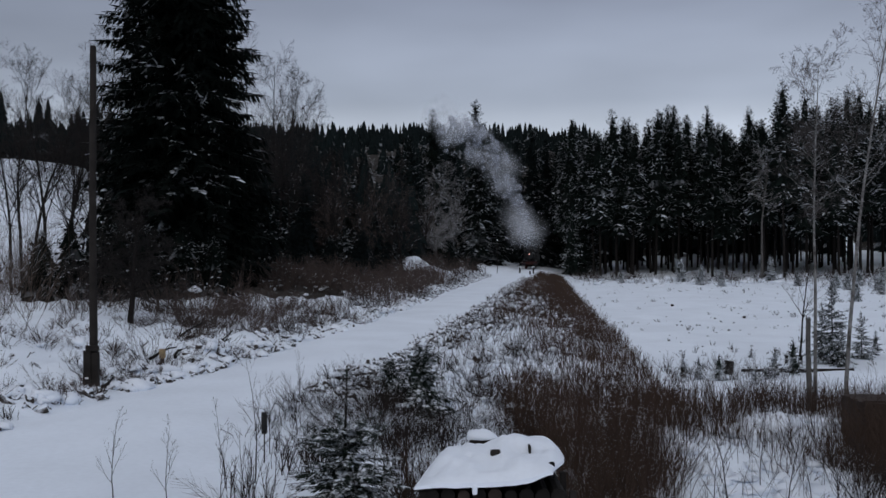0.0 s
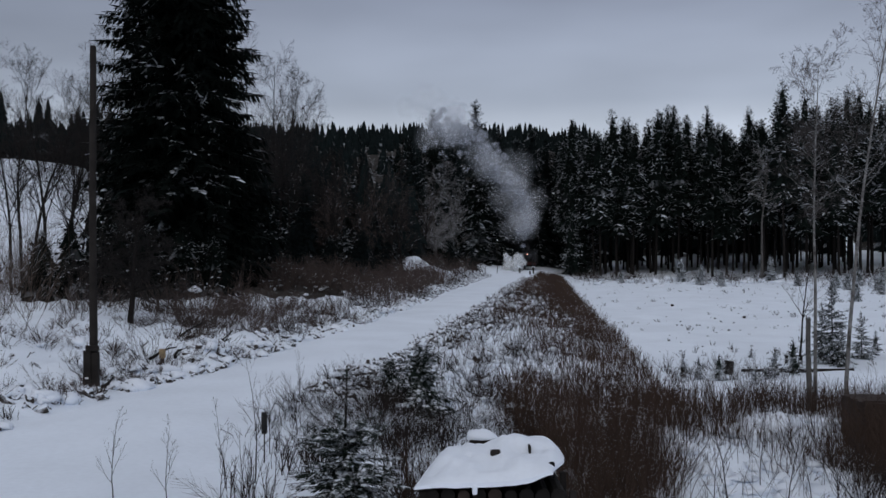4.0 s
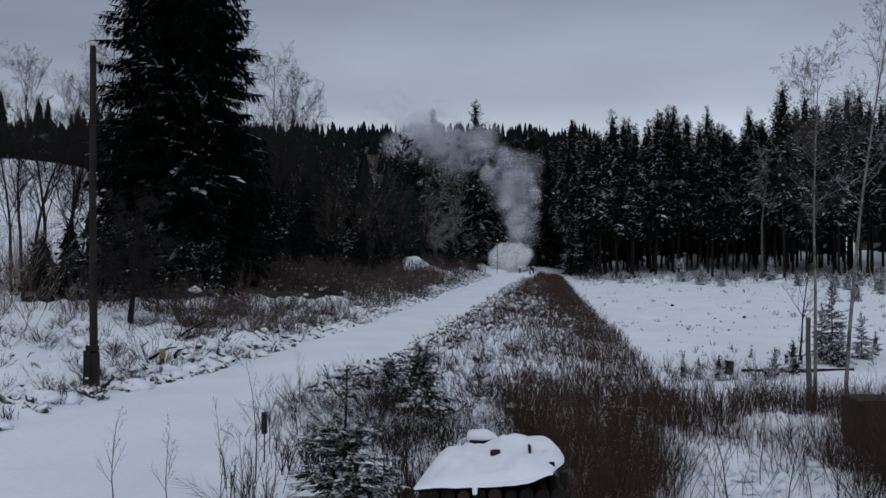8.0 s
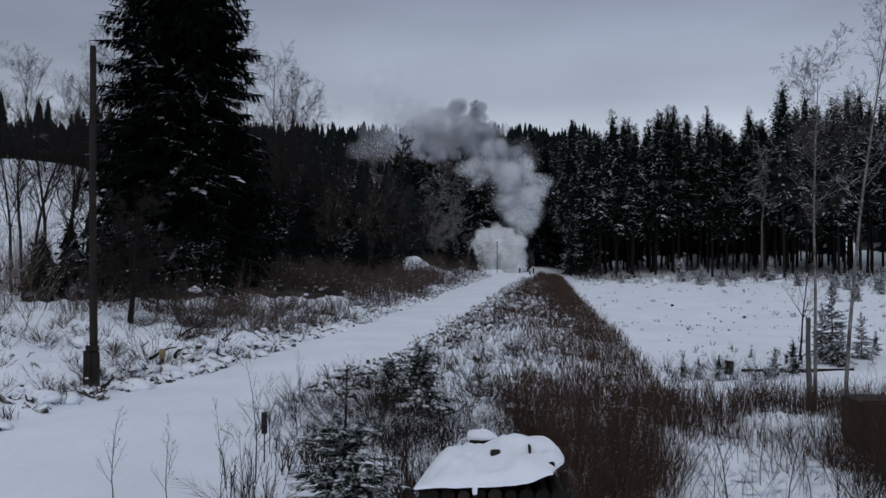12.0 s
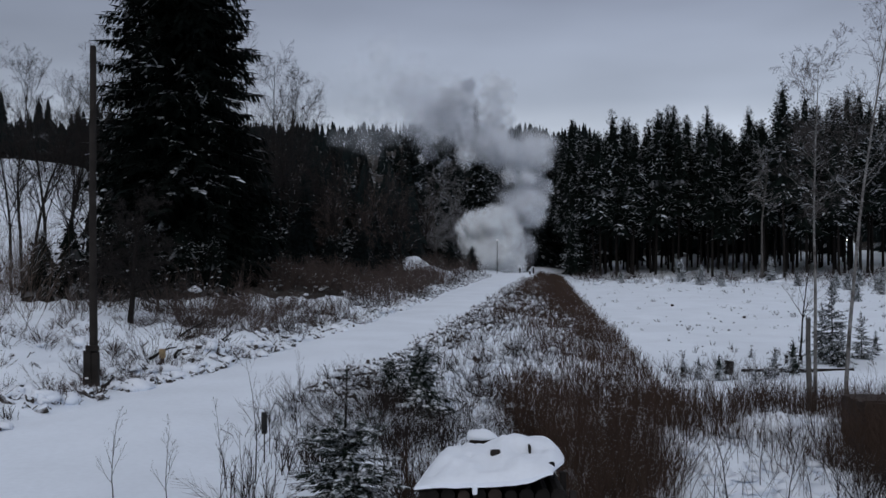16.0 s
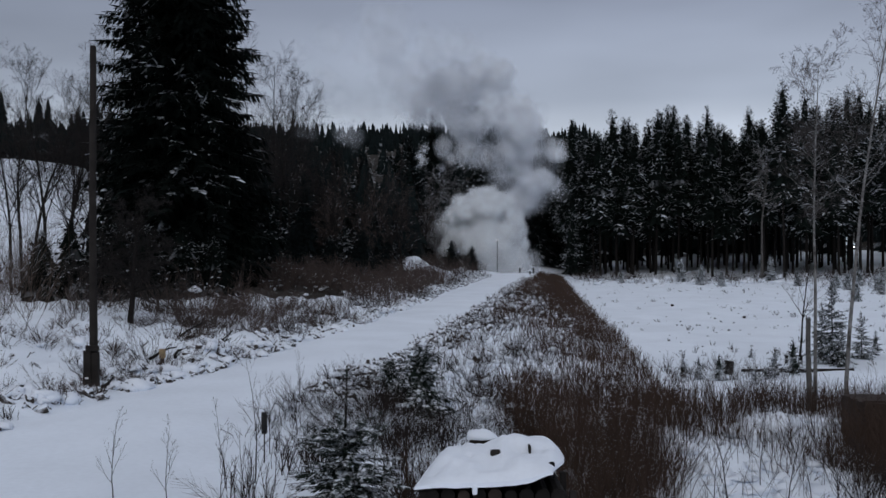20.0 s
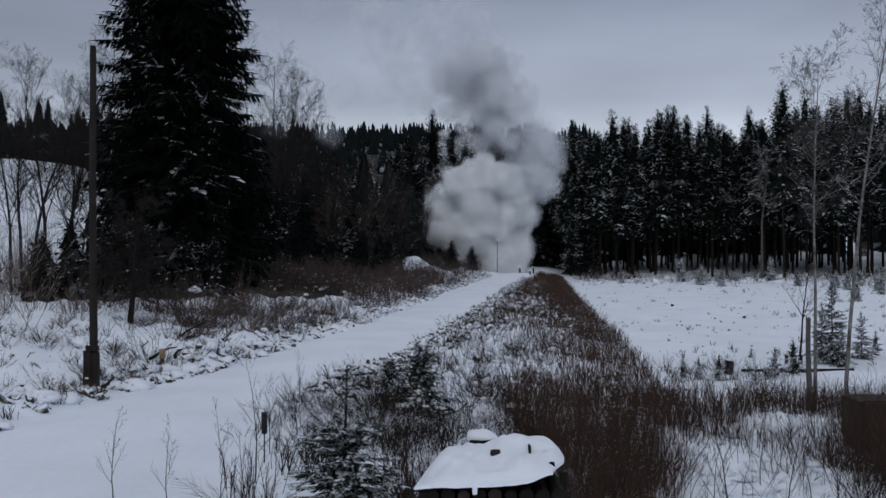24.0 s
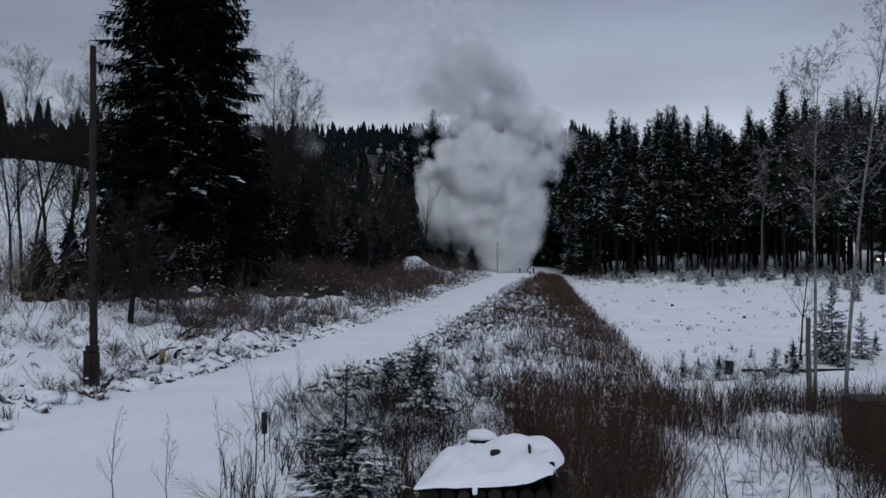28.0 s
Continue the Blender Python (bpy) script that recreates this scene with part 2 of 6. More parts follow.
def part(name, shape, mat, parent, label="", smooth=False, m=None):
    """Links a Soup, bmesh or mesh as one part under a thing or another part."""
    me = shape
    if isinstance(shape, Soup):
        me = shape.mesh(name, mat, smooth)
    elif isinstance(shape, bmesh.types.BMesh):
        me = bpy.data.meshes.new(name)
        shape.to_mesh(me)
        shape.free()
        me.materials.append(mat)
        me.polygons.foreach_set("use_smooth", np.full(len(me.polygons), smooth))
    ob = new(name, me)
    ob.parent = parent
    if m is not None:
        ob.matrix_basis = m
    if label:
        ob["label"] = label
    return ob


def thing(name, m, label, category, group="", kind=""):
    ob = new(name)
    ob.matrix_basis = m
    return tagged(ob, label, category, group, kind)


def solid(name, shape, mat, label, category, group="", kind="", m=None, smooth=False):
    ob = part(name, shape, mat, None, "", smooth, m)
    return tagged(ob, label, category, group, kind)


def box(sx, sy, sz, x=0, y=0, z=0, bevel=0.01, seg=2):
    """A bevelled block whose middle is at x, y and whose foot is at z."""
    bm = bmesh.new()
    bmesh.ops.create_cube(bm, size=1, matrix=Matrix.Translation((x, y, z + sz / 2)) @ Matrix.Diagonal((sx, sy, sz, 1)))
    if bevel:
        bmesh.ops.bevel(bm, geom=bm.edges[:], offset=min(bevel, 0.45 * min(sx, sy, sz)), segments=seg, affect="EDGES", profile=0.6)
    return bm


def drum(r, depth, m=None, r2=None, n=20, bevel=0.01):
    """A rounded cylinder along z, its middle at the origin of m."""
    bm = bmesh.new()
    bmesh.ops.create_cone(bm, cap_ends=True, segments=n, radius1=r, radius2=r if r2 is None else r2, depth=depth)
    if bevel:
        rims = [e for e in bm.edges if len(e.link_faces) == 2 and any(len(f.verts) > 4 for f in e.link_faces)]
        bmesh.ops.bevel(bm, geom=rims, offset=bevel, segments=2, affect="EDGES")
    if m is not None:
        bmesh.ops.transform(bm, matrix=m, verts=bm.verts)
    return bm


def lattice(x, y, scale, seed):
    """Smooth value noise from -1 to 1 on arrays."""
    x, y = np.asarray(x, float) / scale, np.asarray(y, float) / scale
    xi, yi = np.floor(x), np.floor(y)
    fx, fy = x - xi, y - yi
    fx, fy = fx * fx * (3 - 2 * fx), fy * fy * (3 - 2 * fy)

    def val(i, j):
        s = np.sin(i * 127.1 + j * 311.7 + seed * 74.7) * 43758.5453
        return 2 * (s - np.floor(s)) - 1

    top = val(xi, yi) * (1 - fx) + val(xi + 1, yi) * fx
    low = val(xi, yi + 1) * (1 - fx) + val(xi + 1, yi + 1) * fx
    return top * (1 - fy) + low * fy


def ease(v):
    v = np.clip(v, 0, 1)
    return v * v * (3 - 2 * v)


# ---- the lie of the land ----
LINE_Y = (-30, 14, 22, 33, 48, 58, 81, 116, 160, 220, 400)
LINE_X = (-17, -8.0, -6.0, -3.5, -1.0, 0.35, 3.3, 8.3, 14.6, 23.5, 52)


def line_x(y):
    """Where the middle of the railway lies at the distance y."""
    return np.interp(y, LINE_Y, LINE_X)


ROAD_Y = (120, 165, 178, 205, 250, 280, 340, 450)
ROAD_X = (67, 76.3, 79.9, 88.4, 105, 110, 128, 160)


def land(x, y):
    """The height of the ground."""
    x, y = np.asarray(x, float), np.asarray(y, float)
    s = x - line_x(y)
    half = 1.95 + 1.6 * ease((19 - y) / 8) * (s > 0)
    left = ease((-s - half) / 9) * (0.85 + 0.35 * lattice(x, y, 7, 3)) + ease((-s - half) / 2) * (0.13 * lattice(x, y, 1.3, 4) + 0.07 * lattice(x, y, 0.55, 5))
    left += (1 + 0.7 * ease((5 + s + half) / 3)) * ease((-s - half) / 0.7) * (0.20 * np.maximum(0, lattice(x, y, 2.1, 8)) + 0.22 * np.maximum(0, lattice(x, y, 0.9, 43)))
    left = left * (1 - 0.75 * ease((y - 44) / 20) * ease((-x - 14) / 8))
    left = left * (1 - np.exp(-((x + 8.84) ** 2 + (y - 23.6) ** 2) / 1.2))
    drop = -1.15 * np.clip((s - half) / (7.2 - 2.0 * ease((y - 40) / 70)), 0, 1)
    field = ease((s - half) / 2.5) * (0.10 * lattice(x, y, 2.7, 6) + 0.06 * lattice(x, y, 0.9, 7))
    field += ease((s - half - 6) / 3) * 0.35 * np.maximum(0, lattice(x, y, 3.1, 12)) * ease((34 - y) / 8)
    slope = np.where(y > 150, 0.045 * (y - 150), 0.0) * ease((x - line_x(y) - 4) / 20)
    rise = 0.85 * ease((x - 40) / 40) * ease((y - 140) / 25)
    z = np.where(s < 0, left, drop + field) + slope + rise
    z += 20.3 * ease((-x - 24) / 58) * ease((y - 80) / 110) * (1 - ease((y - 200) / 70))
    z += 60 * ease((y - 215) / 290) * (1 + 0.08 * lattice(x, y, 160, 9)) * (1 - 0.5 * ease((x / np.maximum(y, 1) - 0.10) / 0.1))
    z += 1.5 * ease((x + 5.2) / 1.6) * ease((2.2 - x) / 6.0) * np.exp(-((y - 97) / 4.5) ** 2) * (1 + 0.2 * lattice(x, y, 1.5, 40))
    z += -0.5 * ease((y - 118) / 30) * (np.abs(s) < 30)
    return z


def ground_z(x, y):
    return float(land(np.array([x]), np.array([y]))[0])


def spread(a, b, first, grow):
    out, step = [a], first
    while out[-1] < b:
        out.append(out[-1] + step)
        step *= grow
    return np.array(out)


gx = np.arange(-22, 22.01, 0.36)
gx = np.concatenate([-spread(22.3, 2600, 0.5, 1.13)[::-1], gx, spread(22.3, 2600, 0.5, 1.13)])
gy = np.concatenate([-spread(0, 1500, 2, 1.3)[:0:-1], np.arange(0, 8, 1.0), np.arange(8, 62, 0.38), np.arange(62, 130, 1.0), spread(130, 3500, 2.5, 1.05)])
GX, GY = np.meshgrid(gx, gy)
GZ = land(GX, GY)
idx = np.arange(GX.size).reshape(GX.shape)
sheet = Soup().add(np.stack([GX, GY, GZ], -1).reshape(-1, 3), np.stack([idx[:-1, :-1], idx[:-1, 1:], idx[1:, 1:], idx[1:, :-1]], -1).reshape(-1, 4))
ground = solid("ground", sheet, SNOW, "snow-covered winter ground with banks and a field", "ground", kind="structure", smooth=True)


# needle litter, free of snow, under closed woods; dark to stand for their shade
ground.data.materials.append(LITTER_SHADED)
fx_, fy_ = (GX[:-1, :-1] + GX[1:, 1:]) / 2, (GY[:-1, :-1] + GY[1:, 1:]) / 2
wooded = (fy_ > 212 + 9 * lattice(fx_, fy_, 20, 31)) | ((fx_ - line_x(fy_) < -9 - 3 * lattice(fx_, fy_, 8, 32)) & (fy_ > 50) & (fx_ > -0.36 * fy_) & ((fx_ + 2) ** 2 + (fy_ - 97) ** 2 > 30))
wooded |= (fy_ > 236 + 5 * lattice(fx_, fy_, 9, 33)) & (fx_ - line_x(fy_) > 4) & (np.abs(fx_ - np.interp(fy_, ROAD_Y, ROAD_X)) > 5)
wooded &= (fy_ < 900)
ground.data.polygons.foreach_set("material_index", wooded.ravel().astype(np.int32))


def strip(ys, xs, half, lift):
    """A smooth ribbon of snow laid along a line."""
    cols = np.linspace(-1, 1, 9)
    ys = np.asarray(ys)
    X = xs[:, None] + cols[None] * half
    Y = np.repeat(ys[:, None], 9, 1)
    Z = land(X, Y) + lift * (1 - cols[None] ** 4) - 0.03 * np.exp(-((np.abs(cols[None]) - 0.42) / 0.10) ** 2)
    k = np.arange(X.size).reshape(X.shape)
    return Soup().add(np.stack([X, Y, Z], -1).reshape(-1, 3), np.stack([k[:-1, :-1], k[:-1, 1:], k[1:, 1:], k[1:, :-1]], -1).reshape(-1, 4))


ty = np.arange(6, 175, 0.5)
solid("railway_track", strip(ty, line_x(ty), 1.9, 0.06), SNOW, "railway track bed hidden under smooth deep snow", "railway", kind="structure", smooth=True)
ry = np.arange(120, 420, 2.0)
solid("road", strip(ry, np.interp(ry, ROAD_Y, ROAD_X), 2.6, 0.08), SNOW, "snow-packed forest road among tall spruces", "road", kind="structure", smooth=True)


# ---- growing things ----
def grow(rng, starts, dirs, lens, rads, m, wander, up, taper=0.35):
    """Wandering shoots: points n x (m + 1) x 3 and radii."""
    n = len(starts)
    pts = np.zeros((n, m + 1, 3))
    pts[:, 0] = starts
    d = dirs / np.linalg.norm(dirs, axis=1, keepdims=True)
    for k in range(m):
        d = d + rng.normal(0, wander, (n, 3))
        d[:, 2] += up
        d /= np.linalg.norm(d, axis=1, keepdims=True)
        pts[:, k + 1] = pts[:, k] + d * (lens / m)[:, None]
    rr = rads[:, None] * np.linspace(1, taper, m + 1)[None]
    return pts, rr


def rods(soup, pts, rr, n):
    """Joined tapering tubes along polylines: pts is k x (m + 1) x 3."""
    k, m1 = pts.shape[:2]
    d = np.gradient(pts, axis=1)
    d /= np.maximum(np.linalg.norm(d, axis=-1, keepdims=True), 1e-9)
    main = pts[:, -1] - pts[:, 0]
    main /= np.maximum(np.linalg.norm(main, axis=-1, keepdims=True), 1e-9)
    ref = np.where(np.abs(main[:, 2:3]) > 0.8, [[1.0, 0.1, 0]], [[0, 0, 1.0]])[:, None]
    u = np.cross(d, ref)
    u /= np.maximum(np.linalg.norm(u, axis=-1, keepdims=True), 1e-9)
    w = np.cross(d, u)
    ang = np.arange(n) * 2 * math.pi / n
    ring = u[:, :, None] * np.cos(ang)[:, None] + w[:, :, None] * np.sin(ang)[:, None]
    v = pts[:, :, None] + ring * rr[:, :, None, None]
    ids = np.arange(k * m1 * n).reshape(k, m1, n)
    nxt = np.roll(ids, -1, 2)
    soup.add(v.reshape(-1, 3), np.stack([ids[:, :-1], ids[:, 1:], nxt[:, 1:], nxt[:, :-1]], -1).reshape(-1, 4))


def offspring(rng, pts, rr, lens, per, t0, angle, ratio, thin, t1=1.0):
    """Where side shoots start on their parents, and how they point."""
    n, m = pts.shape[0], pts.shape[1] - 1
    t = t0 + (t1 - t0) * (np.arange(per)[None] + rng.random((n, per))) / per
    f = np.clip(t * m, 0, m - 1e-4)
    i = f.astype(int)
    w = (f - i)[..., None]
    row = np.arange(n)[:, None]
    a, b = pts[row, i], pts[row, i + 1]
    pos = (a * (1 - w) + b * w).reshape(-1, 3)
    d = (b - a).reshape(-1, 3)
    d /= np.maximum(np.linalg.norm(d, axis=1, keepdims=True), 1e-9)
    side = np.cross(d, rng.normal(size=d.shape))
    side /= np.maximum(np.linalg.norm(side, axis=1, keepdims=True), 1e-9)
    ang = np.radians(angle) * rng.uniform(0.7, 1.3, len(d))[:, None]
    out = d * np.cos(ang) + side * np.sin(ang)
    ln = (np.repeat(lens, per) * ratio * (1.15 - 0.75 * t.ravel())) * rng.uniform(0.7, 1.25, len(d))
    rad = (rr[row, i] * thin).ravel()
    return pos, out, ln, rad


def bare_tree(name, m, label, seed, height, radius, bark, twig, limbs=9, forks=6, twigs=6, t0=0.3, angle=45, lean=(0, 0), up=0.06, ratio=0.42, sprigs=0, group="", crook=0.05, thin=0.006, stout=0.55):
    """A leafless tree: trunk, limbs and twigs."""
    rng = np.random.default_rng(seed)
    tree = thing(name, m, label, "tree", group)
    trunk = Soup()
    lens = np.array([height])
    p0, r0 = grow(rng, np.zeros((1, 3)) + [0, 0, -0.15], np.array([[lean[0], lean[1], 1.0]]), lens, np.array([radius]), 14, crook, 0.02, 0.12)
    rods(trunk, p0, r0, 9)
    part("trunk", trunk, bark, tree, smooth=True)
    s, d, l, r = offspring(rng, p0, r0, lens, limbs, t0, angle, ratio, stout)
    p1, r1 = grow(rng, s, d, l, r, 6, 0.13, up, 0.3)
    s, d, l, r = offspring(rng, p1, r1, l, forks, 0.2, angle, 0.5, 0.6)
    p2, r2 = grow(rng, s, d, l, np.maximum(r, thin), 4, 0.16, up, 0.4)
    s, d, l, r = offspring(rng, p2, r2, l, twigs, 0.15, angle * 0.9, 0.55, 0.6)
    p3, r3 = grow(rng, s, d, l, np.maximum(r, thin * 0.7), 2, 0.18, up, 0.5)
    if sprigs:
        s, d, l, r = offspring(rng, p3, r3, l, sprigs, 0.1, angle, 0.6, 0.8)
        p4, r4 = grow(rng, s, d, l, np.maximum(r, thin * 0.6), 1, 0.1, up, 0.6)
    for i in range(limbs):
        wood, fine = Soup(), Soup()
        rods(wood, p1[i:i + 1], r1[i:i + 1], 5)
        rods(fine, p2[i * forks:(i + 1) * forks], r2[i * forks:(i + 1) * forks], 3)
        k = forks * twigs
        rods(fine, p3[i * k:(i + 1) * k], r3[i * k:(i + 1) * k], 3)
        if sprigs:
            k *= sprigs
            rods(fine, p4[i * k:(i + 1) * k], r4[i * k:(i + 1) * k], 3)
        limb = part("limb", wood, bark, tree, smooth=True)
        part("twig_spray", fine, twig, limb)
    return tree


def skirts(soup, rng, H, clear, radius, tiers, seg):
    """Overlapping ragged skirts of needles: radius(u) gives the reach at the height u from 0 to 1."""
    step = (H - clear) / tiers
    for k in range(tiers):
        z = clear + step * k
        reach = radius((k + 0.1) / tiers)
        a = (np.arange(2 * seg) + rng.uniform(-0.25, 0.25, 2 * seg)) * math.pi / seg
        long = np.where(np.arange(2 * seg) % 2 == 0, rng.uniform(0.8, 1.15, 2 * seg), rng.uniform(0.42, 0.62, 2 * seg)) * reach
        rim = np.stack([long * np.cos(a), long * np.sin(a), z - 0.35 * long + rng.normal(0, 0.12 * step, 2 * seg)], 1)
        tip = np.array([[0, 0, min(H, z + 1.45 * step + 0.25 * reach)]])
        i = np.arange(2 * seg)
        soup.add(np.concatenate([rim, tip]), None, np.stack([i, (i + 1) % (2 * seg), np.full(2 * seg, 2 * seg)], 1))


def tier_spruce(seed, R, clear, tiers, seg):
    """A plain far-off spruce one metre high."""
    rng = np.random.default_rng(seed)
    trunk, crown = Soup(), Soup()
    trunk.prisms([[0, 0, -0.02]], [[0, 0, 0.9]], 0.010, 0.003, 4)
    skirts(crown, rng, 1.0, clear, lambda u: R * (1 - u) ** 0.9 + 0.006, tiers, seg)
    return trunk, crown


def spruce_parts(seed, H, R, clear, whorls, boughs, K, power=0.75, kw=0.34, top=0.985, uneven=0.25, droop=0.5, trunk_r=0.2, sides=7, hang=0.5, spine=True, shift=(0, 0), core=0.55):
    """Trunk and crown of a spruce, with drooping boughs of many sprays."""
    rng = np.random.default_rng(seed)
    trunk, crown = Soup(), Soup()
    zz = np.linspace(-0.3, H, 9)
    bend = np.stack([0.008 * H * np.sin(zz / H * 3 + seed) + shift[0] * zz / H, 0.008 * H * np.cos(zz / H * 2.3 + seed) + shift[1] * zz / H, zz], 1)
    rods(trunk, bend[None], trunk_r * (1 - 0.93 * np.linspace(0, 1, 9))[None], sides)
    z = np.repeat(clear + (H - clear) * np.linspace(0, top, whorls), boughs)
    n = len(z)
    z = z + rng.normal(0, (H - clear) / whorls * 0.35, n)
    u = np.clip((z - clear) / (H - clear), 0, 0.99)
    az = rng.uniform(0, 2 * math.pi, n)
    L = R * (1 - u) ** power * rng.uniform(0.87 - uneven, 0.87 + uneven, n) * (0.75 + 0.25 * ease(u / 0.12)) + 0.05 * R
    rad = np.stack([np.cos(az), np.sin(az), np.zeros(n)], 1)
    tan = np.stack([-np.sin(az), np.cos(az), np.zeros(n)], 1)
    root = np.stack([np.interp(z, zz, bend[:, 0]), np.interp(z, zz, bend[:, 1]), z], 1)
    rise = 0.02 + 0.75 * u ** 1.5 + rng.normal(0, 0.07, n)
    fall = droop * (1.05 - u) * rng.uniform(0.7, 1.3, n)

    def along(t):
        t = np.asarray(t, float)
        h = rise[:, None] * t - fall[:, None] * t ** 2 + 0.45 * fall[:, None] * t ** 4
        return root[:, None] + rad[:, None] * (L[:, None] * t)[..., None] + np.array([0, 0, 1.0]) * (L[:, None] * h)[..., None]

    ts = np.broadcast_to(np.array([0.0, 0.5, 1.0]), (n, 3))
    P = along(ts)
    thick = np.clip(0.012 * L, 0.004, 0.05)[:, None] * np.array([1.0, 0.6, 0.25])
    if spine:
        rods(crown, P, thick, 3)
    t = (np.arange(K)[None] + rng.uniform(0.25, 0.95, (n, K))) / K
    base = along(t)
    for side in (-1, 1):
        d = rad[:, None] * rng.uniform(0.45, 0.85, (n, K))[..., None] + side * tan[:, None] * rng.uniform(0.5, 0.95, (n, K))[..., None]
        d[..., 2] -= rng.uniform(0.05, 0.45, (n, K)) * (1.1 - u)[:, None]
        d /= np.linalg.norm(d, axis=-1, keepdims=True)
        ln = kw * L[:, None] * (1.1 - 0.75 * t) * rng.uniform(0.6, 1.25, (n, K)) + 0.03 * R
        perp = np.cross(d, [0, 0, 1.0]) + rng.normal(0, 0.25, d.shape)
        perp /= np.linalg.norm(perp, axis=-1, keepdims=True)
        wid = (0.2 * ln * rng.uniform(0.7, 1.3, ln.shape))[..., None]
        mid = base + d * (ln * 0.45)[..., None]
        tip = base + d * ln[..., None]
        crown.quads(np.stack([base, mid + perp * wid, tip, mid - perp * wid], 2).reshape(-1, 4, 3))
        low = np.array([0, 0, -1.0]) * (hang * ln * rng.uniform(0.5, 1.2, ln.shape))[..., None]
        sway = rng.normal(0, 0.12, d.shape) * ln[..., None]
        crown.quads(np.stack([base, mid + low * 0.5 + sway, tip + low * 0.85, mid + low * 0.1 + perp * wid * 0.3], 2).reshape(-1, 4, 3))
    if core:
        dark = Soup()
        skirts(dark, rng, H * 0.97, clear, lambda w: core * R * (1 - w) ** power, max(7, whorls // 2), 9)
        for v in dark.v:
            v[:, 0] += np.interp(v[:, 2], zz, bend[:, 0])
            v[:, 1] += np.interp(v[:, 2], zz, bend[:, 1])
        crown.merge(dark)
    end = P[:, 2]
    d = end - P[:, 1]
    d /= np.linalg.norm(d, axis=-1, keepdims=True)
    ln = (0.10 * L + 0.015 * R)[:, None]
    perp = np.cross(d, [0, 0, 1.0])
    perp /= np.maximum(np.linalg.norm(perp, axis=-1, keepdims=True), 1e-6)
    crown.quads(np.stack([end - d * ln, end + perp * ln * 0.4, end + d * ln, end - perp * ln * 0.4], 1))
    crown.prisms([[bend[-1, 0], bend[-1, 1], H - 0.06 * H]], [[bend[-1, 0], bend[-1, 1], H + 0.012 * H]], 0.012 * R + 0.01, 0.003 * R + 0.002, 4)
    return trunk, crown


def spruce(name, m, label, needles, group="", **kw):
    tree = thing(name, m, label, "tree", group)
    trunk, crown = spruce_parts(**kw)
    part("trunk", trunk, BARK, tree, smooth=True)
    part("crown", crown, needles, tree)
    return tree


def stems(seed, x, y, low, high, r=0.006, lean=0.25, twigs=3, wander=0.12, z=None, tw=0.35, aim=None, bends=3):
    """Many thin upright shoots with side twigs, as one Soup."""
    rng = np.random.default_rng(seed)
    n = len(x)
    z = land(x, y) if z is None else z
    s = np.stack([x, y, z - 0.03], 1)
    d = np.stack([rng.normal(0, lean, n), rng.normal(0, lean, n), np.ones(n)], 1)
    if aim is not None:
        d[:, :2] += aim
    lens = rng.uniform(low, high, n)
    p, rr = grow(rng, s, d, lens, r * rng.uniform(0.7, 1.4, n), bends, wander, 0.03, 0.45)
    soup = Soup()
    rods(soup, p, rr, 3)
    if twigs:
        s, d, l, rad = offspring(rng, p, rr, lens, twigs, 0.3, 32, tw, 0.7)
        q, qr = grow(rng, s, d, l, rad, 1, 0.1, 0.1, 0.5)
        rods(soup, q, qr, 3)
    return soup


def clumps(seed, cx, cy, per, wide, low, high, r=0.005, twigs=4, lean=0.22, splay=0.55, tw=0.4):
    """Bushes: shoots that fan out from many roots, of uneven size."""
    rng = np.random.default_rng(seed)
    n = len(cx)
    size = rng.uniform(0.55, 1.25, n)
    count = np.maximum(3, (per * size ** 2 * rng.uniform(0.6, 1.3, n)).astype(int))
    who = np.repeat(np.arange(n), count)
    o = rng.normal(0, 0.42, (len(who), 2))
    x, y = cx[who] + o[:, 0] * wide * size[who], cy[who] + o[:, 1] * wide * size[who]
    soup = Soup()
    for lo, hi in ((0.5, 0.75), (0.75, 1.0), (1.0, 1.3)):
        pick = (size[who] >= lo) & (size[who] < hi)
        if pick.any():
            soup.merge(stems(seed + int(lo * 100), x[pick], y[pick], low * lo * 1.15, high * lo * 1.15, r, lean, twigs, 0.16, aim=o[pick] * splay / 0.42, tw=tw))
    return soup


def scatter(seed, n, x0, x1, y0, y1, keep):
    """Random places in a patch where keep(x, y, chance) holds."""
    rng = np.random.default_rng(seed)
    x, y = rng.uniform(x0, x1, n), rng.uniform(y0, y1, n)
    ok = keep(x, y, rng.random(n))
    return x[ok], y[ok]


def debris(seed, x, y, r0, r1, fat=(0.35, 0.85)):
    """Clods and sticks on the bank: a Soup of dark ones, and one of the snow that lies on them."""
    rng = np.random.default_rng(seed)
    n = len(x)
    z = land(x, y)
    a = rng.uniform(0, 2 * math.pi, n)
    ln = rng.uniform(r0, r1, n)
    d = np.stack([np.cos(a), np.sin(a) * 0.6, rng.normal(0.2, 0.45, n)], 1) * ln[:, None]
    c = np.stack([x, y, z + 0.25 * ln], 1)
    thick = ln * rng.uniform(fat[0], fat[1], n)
    dark, white = Soup(), Soup()
    dark.prisms(c - d, c + d, thick, thick * rng.uniform(0.3, 0.9, n), 6, True)
    up = np.stack([rng.normal(0, 0.2, n) * thick, 0.25 * thick, thick * 0.75], 1)
    white.prisms(c - d * 0.8 + up, c + d * 0.7 + up, thick * 0.85, thick * 0.7, 6, True)
    return dark, white


